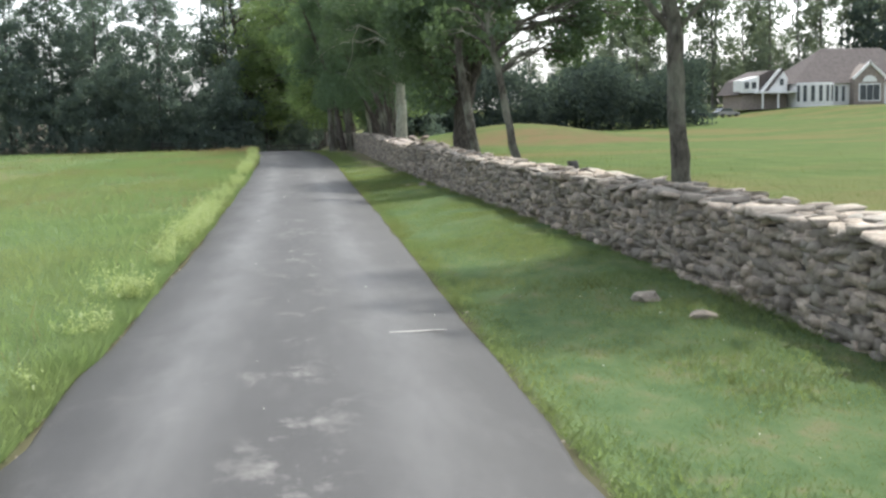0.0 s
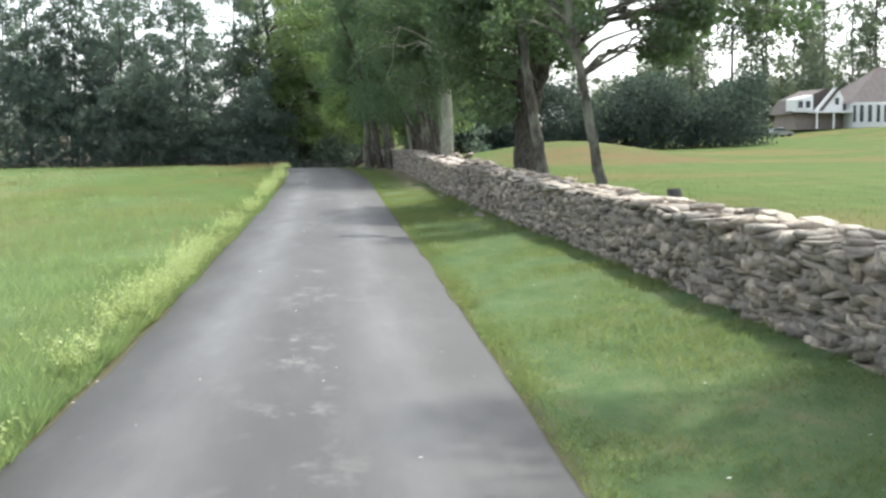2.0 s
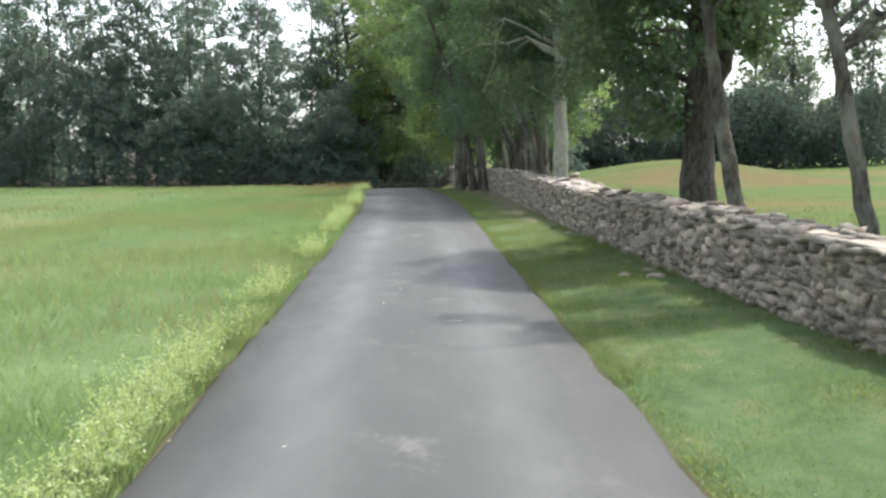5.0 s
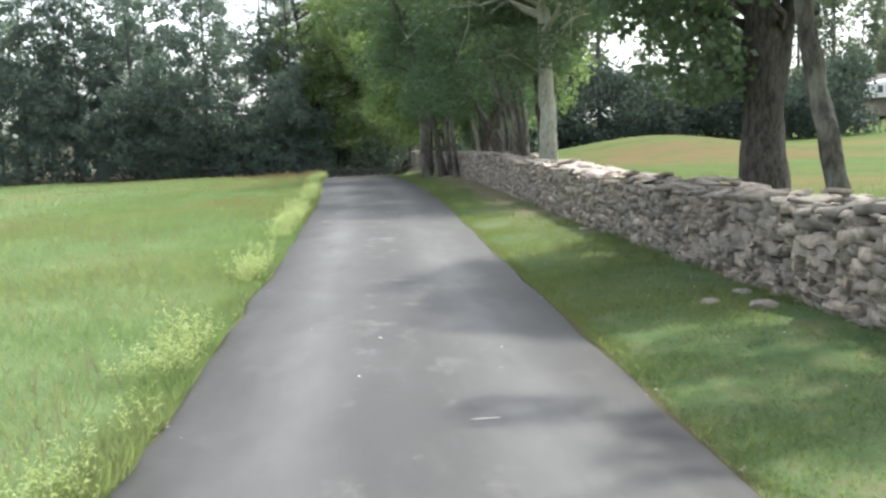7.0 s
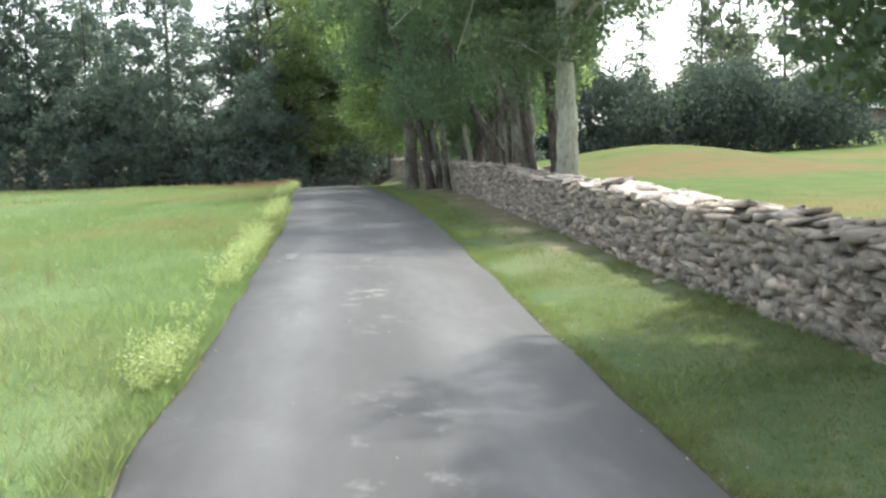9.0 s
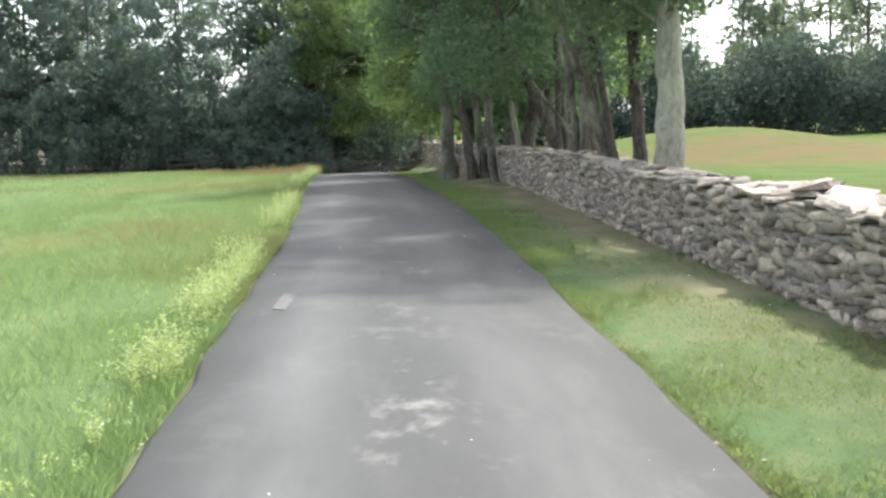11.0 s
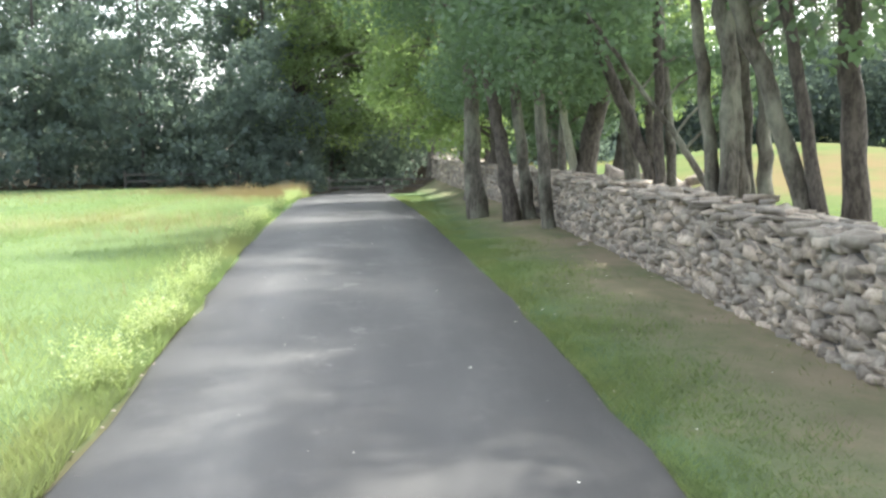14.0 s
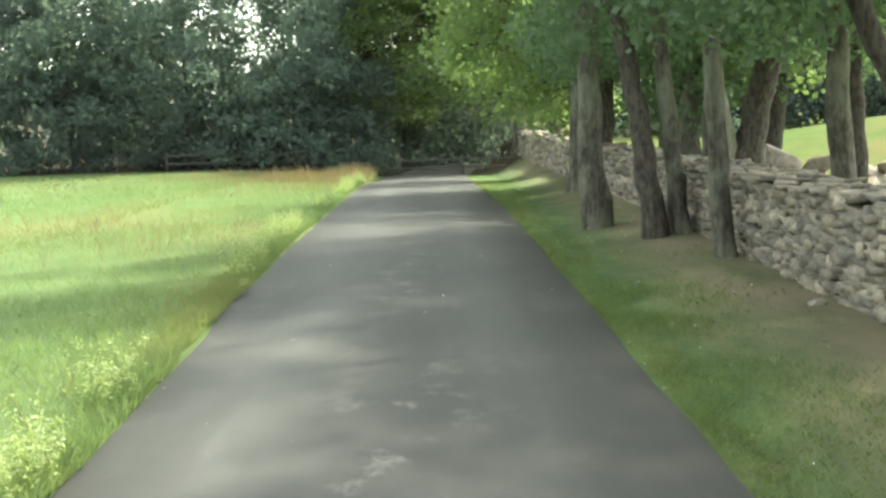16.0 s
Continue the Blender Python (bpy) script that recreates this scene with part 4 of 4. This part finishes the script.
    tagged(array_part("weed_stalks", v, np.arange(3 * n).reshape(-1, 3), GRASS_STEM), "thin green weed stalks along the lane's edge", "weeds", kind="stuff")
    k = r.integers(0, n, min(n * 11, 95000))
    t = r.uniform(0.25, 1.03, len(k))[:, None] ** 0.7
    c = base[k] + (top[k] - base[k]) * t + r.normal(0, 0.014, (len(k), 3))
    v, f = leaf_quads(c, 0.031, r, 1.0, 0.42)
    tagged(array_part("roadside_weeds", v, f, GRASS_TALL), "pale yellow-green leafy weeds along the lane's edge", "weeds", kind="stuff")
    n = 9000
    d, ys = r.exponential(2.4, n), r.uniform(93, 99.5, n)
    xs = road_left(ys) - 0.2 - d
    v, f = blades(xs, ys, np.clip(0.5 - 0.05 * d, 0.1, 1) * (0.35 + grain(xs, ys, 0.7, 15)), np.full(n, 0.02), r, 0.4)
    tagged(array_part("dry_grass", v, f, GRASS_DRY), "tall russet dry grass at the meadow's far edge", "grass", kind="stuff")


def build_rocks():
    for k, (x, y, s) in enumerate([(3.2, 10.7, 0.27), (3.36, 9.6, 0.2), (3.3, 30.9, 0.22), (3.4, 31.8, 0.16), (3.0, 31.5, 0.15), (3.4, 40.2, 0.14), (3.35, 63.5, 0.15)]):
        r = rng_for(700 + k)
        bm = bmesh.new()
        bmesh.ops.create_icosphere(bm, subdivisions=2, radius=0.5)
        for v in bm.verts:
            v.co *= 1 + 0.35 * noise.noise(v.co * 2.6 + Vector((k * 3.1, 0, 0))) + r.normal(0, 0.04)
        bmesh.ops.scale(bm, vec=(s * 1.0, s * 1.3, s * 0.55), verts=list(bm.verts))
        ob = part("fallen_stone", bm, STONE)
        ob.location = (x, y, float(gz(x, y)) + s * 0.02)
        ob.rotation_euler[2] = r.uniform(0, 6)
        tagged(ob, "loose grey fieldstone lying in the verge grass", "stone", "fallen stones")


def build_boulders():
    """Pale split boulders cleared from the lawn, tumbled in a heap behind the wall."""
    r = rng_for(730)
    for x, y, s, tilt, lift in [(5.9, 75.8, 1.0, 16, 0.40), (6.6, 75.2, 0.95, -14, 0.36), (7.2, 74.9, 0.8, 20, 0.34), (7.8, 75.3, 0.85, -25, 0.36), (8.6, 75.1, 0.9, 14, 0.38), (6.4, 74.4, 0.6, 8, 0.22), (7.5, 74.2, 0.62, -10, 0.24), (6.2, 75.5, 0.62, 26, 0.82), (6.85, 75.2, 0.5, -20, 0.78), (7.5, 75.1, 0.56, 22, 0.74), (8.2, 75.3, 0.5, -12, 0.78), (6.9, 73.2, 0.75, 10, 0.30), (7.6, 72.9, 0.66, -18, 0.26), (9.3, 74.8, 0.7, 12, 0.28)]:
        bm = bmesh.new()
        d = r.normal(0, 1, (15, 3))
        d /= np.linalg.norm(d, axis=1)[:, None]
        for p in d * r.uniform(0.42, 0.62, (15, 1)):
            bm.verts.new(p)
        hull = bmesh.ops.convex_hull(bm, input=list(bm.verts))
        bmesh.ops.delete(bm, geom=[g for g in set(hull["geom_interior"]) if isinstance(g, bmesh.types.BMVert)], context="VERTS")
        bmesh.ops.scale(bm, vec=(s * 1.35, s * 0.8, s * 0.62), verts=list(bm.verts))
        bmesh.ops.bevel(bm, geom=list(bm.edges), offset=0.02 * s, segments=1, affect="EDGES", profile=0.5)
        ob = part("boulder", bm, PALE_ROCK)
        for face in ob.data.polygons:
            face.use_smooth = False
        ob.location = (x, y, float(gz(x, y)) + lift)
        ob.rotation_euler = (radians(tilt * 0.6), radians(tilt), r.uniform(-0.7, 0.7))
        tagged(ob, "pale split boulder in a heap behind the stone wall", "boulder", "boulder heap")


def build_stump():
    r = rng_for(720)
    x, y = 6.75, 28.9
    v, f = tube([(0, 0, -0.1), (0.02, 0, 0.1), (0.03, 0.02, 0.3), (0.02, 0.03, 0.46), (0.02, 0.03, 0.47)], [0.2, 0.16, 0.14, 0.13, 0.01], 12, 0.08, r)
    stump = array_part("tree_stump", v, f, BARK_DARK, None, True)
    stump.location = (x, y, float(gz(x, y)))
    tagged(stump, "small dark tree stump on the lawn behind the wall", "tree stump")


def build_streaks():
    """Thin pale streaks of dust and filler on the asphalt."""
    for k, (x, y, w, l, a) in enumerate([(0.95, 10.1, 0.66, 0.05, 3), (-0.99, 45.6, 0.24, 1.7, -3), (0.54, 27.7, 0.18, 0.03, 3)]):
        r = rng_for(740 + k)
        n = 14 if l < 0.5 else 4
        bm = bmesh.new()
        ring = []
        for j in range(n):
            q = 2 * math.pi * (j + 0.5) / n
            px, py = w / 2 * math.cos(q) * r.uniform(0.75, 1.1), l / 2 * math.sin(q) * r.uniform(0.7, 1.15)
            ring.append(bm.verts.new((px, py, 0.0)))
        face = bm.faces.new(ring)
        up = bmesh.ops.extrude_face_region(bm, geom=[face])
        for v in [g for g in up["geom"] if isinstance(g, bmesh.types.BMVert)]:
            v.co.z += 0.004
        bmesh.ops.recalc_face_normals(bm, faces=list(bm.faces))
        ob = part("pavement_streak", bm, PATCH if l > 0.5 else DUST)
        u = (x - float(road_left(y))) / float(road_right(y) - road_left(y))
        ob.location = (x, y, float(road_z(y)) + 0.012 + 0.03 * (1 - (2 * u - 1) ** 2))
        ob.rotation_euler[2] = radians(a)
        tagged(ob, "thin pale streak on the grey asphalt", "road mark", kind="structure")


def build_litter():
    """Scattered pale petals and leaf scraps, and crumbs of stone along the lane's edge."""
    r = rng_for(760)
    n = 420
    xs, ys = np.where(r.uniform(0, 1, n) < 0.25, r.uniform(-1.4, 1.6, n), r.uniform(1.8, 3.5, n)), r.uniform(5, 74, n)
    rise = np.where(xs < 1.7, 0.05, 0.02)
    c = np.stack([xs, ys, gz(xs, ys) + rise + 0.012], -1)
    v, f = leaf_quads(c, 0.026, r, 0.2)
    v[:, 2] = np.repeat(c[:, 2], 4) + (v[:, 2] - np.repeat(c[:, 2], 4)) * 0.35
    tagged(array_part("leaf_litter", v, f, PETAL), "scattered pale petals and leaf scraps on lane and verge", "leaf litter", kind="stuff")
    n = 420
    ys = r.uniform(3, 90, n)
    side = np.where(r.random(n) < 0.75, -1, 1)
    xs = np.where(side < 0, road_left(ys), road_right(ys)) + r.normal(0, 0.06, n)
    size = r.uniform(0.010, 0.028, n)
    base = np.array([[-1, -1, 0], [1, -1, 0], [1, 1, 0], [-1, 1, 0], [0, 0, 0.9]], float) * 0.5
    vs = base[None] * size[:, None, None] * r.uniform(0.7, 1.3, (n, 5, 3)) + np.stack([xs, ys, gz(xs, ys) + 0.008], -1)[:, None]
    tri = np.array([[0, 1, 4], [1, 2, 4], [2, 3, 4], [3, 0, 4]])
    f = (tri[None] + 5 * np.arange(n)[:, None, None]).reshape(-1, 3)
    tagged(array_part("gravel_crumbs", vs.reshape(-1, 3), f, STONE), "crumbs of pale gravel along the lane's edges", "gravel", kind="stuff")


build_litter()
build_rocks()
build_boulders()
build_stump()
build_streaks()
build_grass()


# ---- fence at the meadow's end ----
def build_fence(x0, x1, y, label):
    fence = empty("fence", (x0, y, float(gz(x0, y))), label, "fence")
    n = int(round((x1 - x0) / 2.6))
    for k in range(n + 1):
        x = x0 + (x1 - x0) * k / n
        bm = bmesh.new()
        box(bm, x - x0, 0, float(gz(x, y)) - fence.location.z + 0.33, 0.09, 0.09, 0.86, 0, 0.012)
        part("post", bm, FENCE_WOOD, fence)
        if k < n:
            for h in (0.30, 0.62):
                bm = bmesh.new()
                box(bm, x - x0 + 1.3, -0.075, float(gz(x + 1.3, y)) - fence.location.z + h, 2.7, 0.04, 0.07, 0, 0.008)
                part("rail", bm, FENCE_WOOD, fence)
    return fence


build_fence(-11.4, -6.2, 102.4, "dark weathered two-rail wooden fence before the wood")
build_fence(-2.0, 3.2, 103.0, "dark wooden rail fence across the shaded lane's end")


# ---- house and cars on the rise ----
def prism(bm, pts, axis_len, m):
    """A solid from an outline in x, z, extruded along y."""
    a = [bm.verts.new(m @ Vector((x, 0, z))) for x, z in pts]
    b = [bm.verts.new(m @ Vector((x, axis_len, z))) for x, z in pts]
    n = len(pts)
    bm.faces.new(a)
    bm.faces.new(b[::-1])
    for k in range(n):
        bm.faces.new((a[k], b[k], b[(k + 1) % n], a[(k + 1) % n]))
    bmesh.ops.recalc_face_normals(bm, faces=list(bm.faces))


def hip_roof(bm, x0, x1, y0, y1, z0, z1, inset):
    vs = [bm.verts.new(p) for p in ((x0, y0, z0), (x1, y0, z0), (x1, y1, z0), (x0, y1, z0), (x0 + inset, (y0 + y1) / 2, z1), (x1 - inset, (y0 + y1) / 2, z1))]
    for f in ((0, 1, 5, 4), (1, 2, 5), (2, 3, 4, 5), (3, 0, 4), (3, 2, 1, 0)):
        bm.faces.new([vs[k] for k in f])


def window(parent, x, y, z, w, h, bars=1):
    bm = bmesh.new()
    box(bm, x, y - 0.04, z + h / 2, w + 0.24, 0.12, h + 0.24, 0, 0.015)
    win = part("window", bm, WHITE_PAINT, parent, "white-framed window")
    bm = bmesh.new()
    for k in range(bars + 1):
        pw = w / (bars + 1) - 0.08
        box(bm, x - w / 2 + w / (bars + 1) * (k + 0.5), y - 0.11, z + h / 2, pw, 0.03, h - 0.06)
    part("pane", bm, GLASS_DARK, win)


def build_house():
    # the front looks towards -y; origin at the sunroom's left front corner
    hx, hy = 83.4, 193.8
    z = float(gz(hx + 6, hy)) + 0.1
    house = empty("house", (hx, hy, z), "white house, brown shingle roof, sunroom and dormered wing, on the rise", "house")
    house.scale = (1.3, 1.3, 1.3)
    bm = bmesh.new()
    box(bm, 9.5, 5, 1.25, 19, 9, 3.1)
    part("wall", bm, WHITE_PAINT, house)
    bm = bmesh.new()
    hip_roof(bm, -0.6, 20, 0.0, 10.4, 2.75, 7.4, 6.2)
    part("roof", bm, ROOF, house)
    arc = [(2.5 + 2.5 * math.cos(a), 0.5 + 2.2 * math.sin(a)) for a in np.linspace(math.pi, 2 * math.pi, 13)]
    bm = bmesh.new()
    low, high = [bm.verts.new((x, y, -0.3)) for x, y in arc], [bm.verts.new((x, y, 2.85)) for x, y in arc]
    for k in range(len(arc) - 1):
        bm.faces.new((low[k], low[k + 1], high[k + 1], high[k]))
    bm.faces.new(high)
    part("sunroom", bm, WHITE_PAINT, house, "white bowed sunroom bay")
    for a in np.linspace(math.pi * 1.13, math.pi * 1.87, 7):
        place = pose(2.5 + 2.53 * math.cos(a), 0.5 + 2.23 * math.sin(a), 0, 0, 0, math.degrees(a) + 90)
        bm = bmesh.new()
        box(bm, 0, 0, 1.5, 0.74, 0.10, 2.3, 0, 0.015)
        bm.transform(place)
        win = part("window", bm, WHITE_PAINT, house, "tall white-framed sunroom window")
        bm = bmesh.new()
        box(bm, 0, -0.055, 1.5, 0.46, 0.03, 2.05)
        bm.transform(place)
        part("pane", bm, GLASS_DARK, win)
    for dx in (5.6, 6.5):
        window(house, dx, 0.46, 0.4, 0.5, 2.0, 0)
    # front gable with arched window
    bm = bmesh.new()
    prism(bm, [(7.4, -0.2), (11.4, -0.2), (11.4, 3.3), (9.4, 5.2), (7.4, 3.3)], 3.0, Matrix.Translation((0, -0.9, 0)))
    part("front_gable", bm, STONE_CLAD, house, "stone-clad front gable")
    bm = bmesh.new()
    for sx in (-1, 1):
        bmesh.ops.create_cube(bm, size=1.0, matrix=Matrix.Translation((9.4 + sx * 1.1, -1.0, 4.3)) @ Matrix.Rotation(sx * radians(42), 4, "Y") @ Matrix.Diagonal((3.2, 0.25, 0.3, 1)))
    part("gable_trim_and_shade", bm, WHITE_PAINT, house)
    window(house, 9.4, -0.92, 0.5, 2.7, 2.0, 2)
    bm = bmesh.new()
    prism(bm, [(9.4 + 0.95 * math.cos(a), 2.85 + 0.8 * math.sin(a)) for a in np.linspace(0, math.pi, 12)], 0.12, Matrix.Translation((0, -1.02, 0)))
    part("arched_window", bm, WHITE_PAINT, house)
    # lower wing with gable and dormer
    bm = bmesh.new()
    box(bm, -3.3, 6, 0.7, 5.9, 7, 2.2)
    part("wing_wall", bm, STONE_CLAD, house, "stone-clad wing wall")
    bm = bmesh.new()
    prism(bm, [(-6.9, 1.5), (0.0, 1.7), (-0.9, 4.6), (-2.6, 4.6), (-5.6, 3.3)], 8.0, Matrix.Translation((0, 2.2, 0)))
    part("wing_roof", bm, ROOF, house)
    bm = bmesh.new()
    prism(bm, [(-6.6, 1.75), (-4.3, 1.75), (-4.3, 3.85), (-6.6, 3.35)], 3.0, Matrix.Translation((0, 1.7, 0)))
    part("dormer", bm, WHITE_PAINT, house)
    bm = bmesh.new()
    prism(bm, [(-3.7, 1.8), (-0.5, 1.8), (-0.5, 3.5), (-1.1, 4.6)], 2.4, Matrix.Translation((0, 1.6, 0)))
    part("side_gable", bm, WHITE_PAINT, house, "white clapboard side gable")
    window(house, -1.35, 1.56, 2.6, 0.6, 0.9, 0)
    # white trim, then a roof-coloured strip modelled in place of its shadow line
    for x0, x1, z1, wide, paint in ((-4.35, -1.75, 4.75, 0.55, WHITE_PAINT), (-3.85, -1.35, 4.72, 0.5, ROOF)):
        bm = bmesh.new()
        prism(bm, [(x0, 1.75), (x0 + wide, 1.75), (x1 + wide * 0.8, z1), (x1, z1)], 0.3, Matrix.Translation((0, 1.4 if paint == WHITE_PAINT else 1.32, 0)))
        part("gable_trim_and_shade", bm, paint, house)
    for dx in (-5.95, -5.0):
        window(house, dx, 1.66, 2.25, 0.7, 0.9, 0)
    bm = bmesh.new()
    box(bm, -2.4, 1.2, 1.75, 4.8, 3.0, 0.22)
    part("porch_roof", bm, WHITE_PAINT, house)
    for dx in (-4.5, -2.4):
        bm = bmesh.new()
        box(bm, dx, -0.1, 0.7, 0.18, 0.18, 2.0)
        part("porch_post", bm, WHITE_PAINT, house)
    bm = bmesh.new()
    box(bm, -2.0, 2.6, 0.6, 3.6, 0.3, 1.9)
    part("porch_wall", bm, STONE_CLAD, house, "stone porch wall")


def build_car(x, y, turn, paint, label):
    z = float(gz(x, y))
    car = empty("car", (x, y, z), label, "car")
    car.rotation_euler[2] = radians(turn)
    bm = bmesh.new()
    prism(bm, [(-2.25, 0.35), (2.25, 0.35), (2.3, 0.75), (1.3, 0.98), (-1.7, 1.02), (-2.3, 0.85)], 1.75, Matrix.Translation((0, -0.875, 0)))
    bmesh.ops.bevel(bm, geom=list(bm.edges), offset=0.08, segments=2, affect="EDGES")
    part("body", bm, paint, car)
    bm = bmesh.new()
    prism(bm, [(-1.75, 0.98), (1.25, 0.96), (0.45, 1.45), (-1.2, 1.47)], 1.5, Matrix.Translation((0, -0.75, 0)))
    bmesh.ops.bevel(bm, geom=list(bm.edges), offset=0.06, segments=2, affect="EDGES")
    part("cabin_glass", bm, GLASS_DARK, car)
    bm = bmesh.new()
    box(bm, -0.35, 0, 1.47, 1.6, 1.4, 0.05, 0, 0.02)
    part("car_roof", bm, paint, car)
    for sx in (-1.4, 1.4):
        for sy in (-0.82, 0.82):
            bm = bmesh.new()
            bmesh.ops.create_cone(bm, cap_ends=True, segments=18, radius1=0.33, radius2=0.33, depth=0.2, matrix=pose(sx, sy, 0.33, 90))
            part("wheel", bm, RUBBER, car)


build_house()
build_car(69.4, 188.6, 20, CAR_SILVER, "dark silver car parked beside the house")
build_car(65.6, 190, 15, CAR_DARK, "dark blue car parked beside the house")
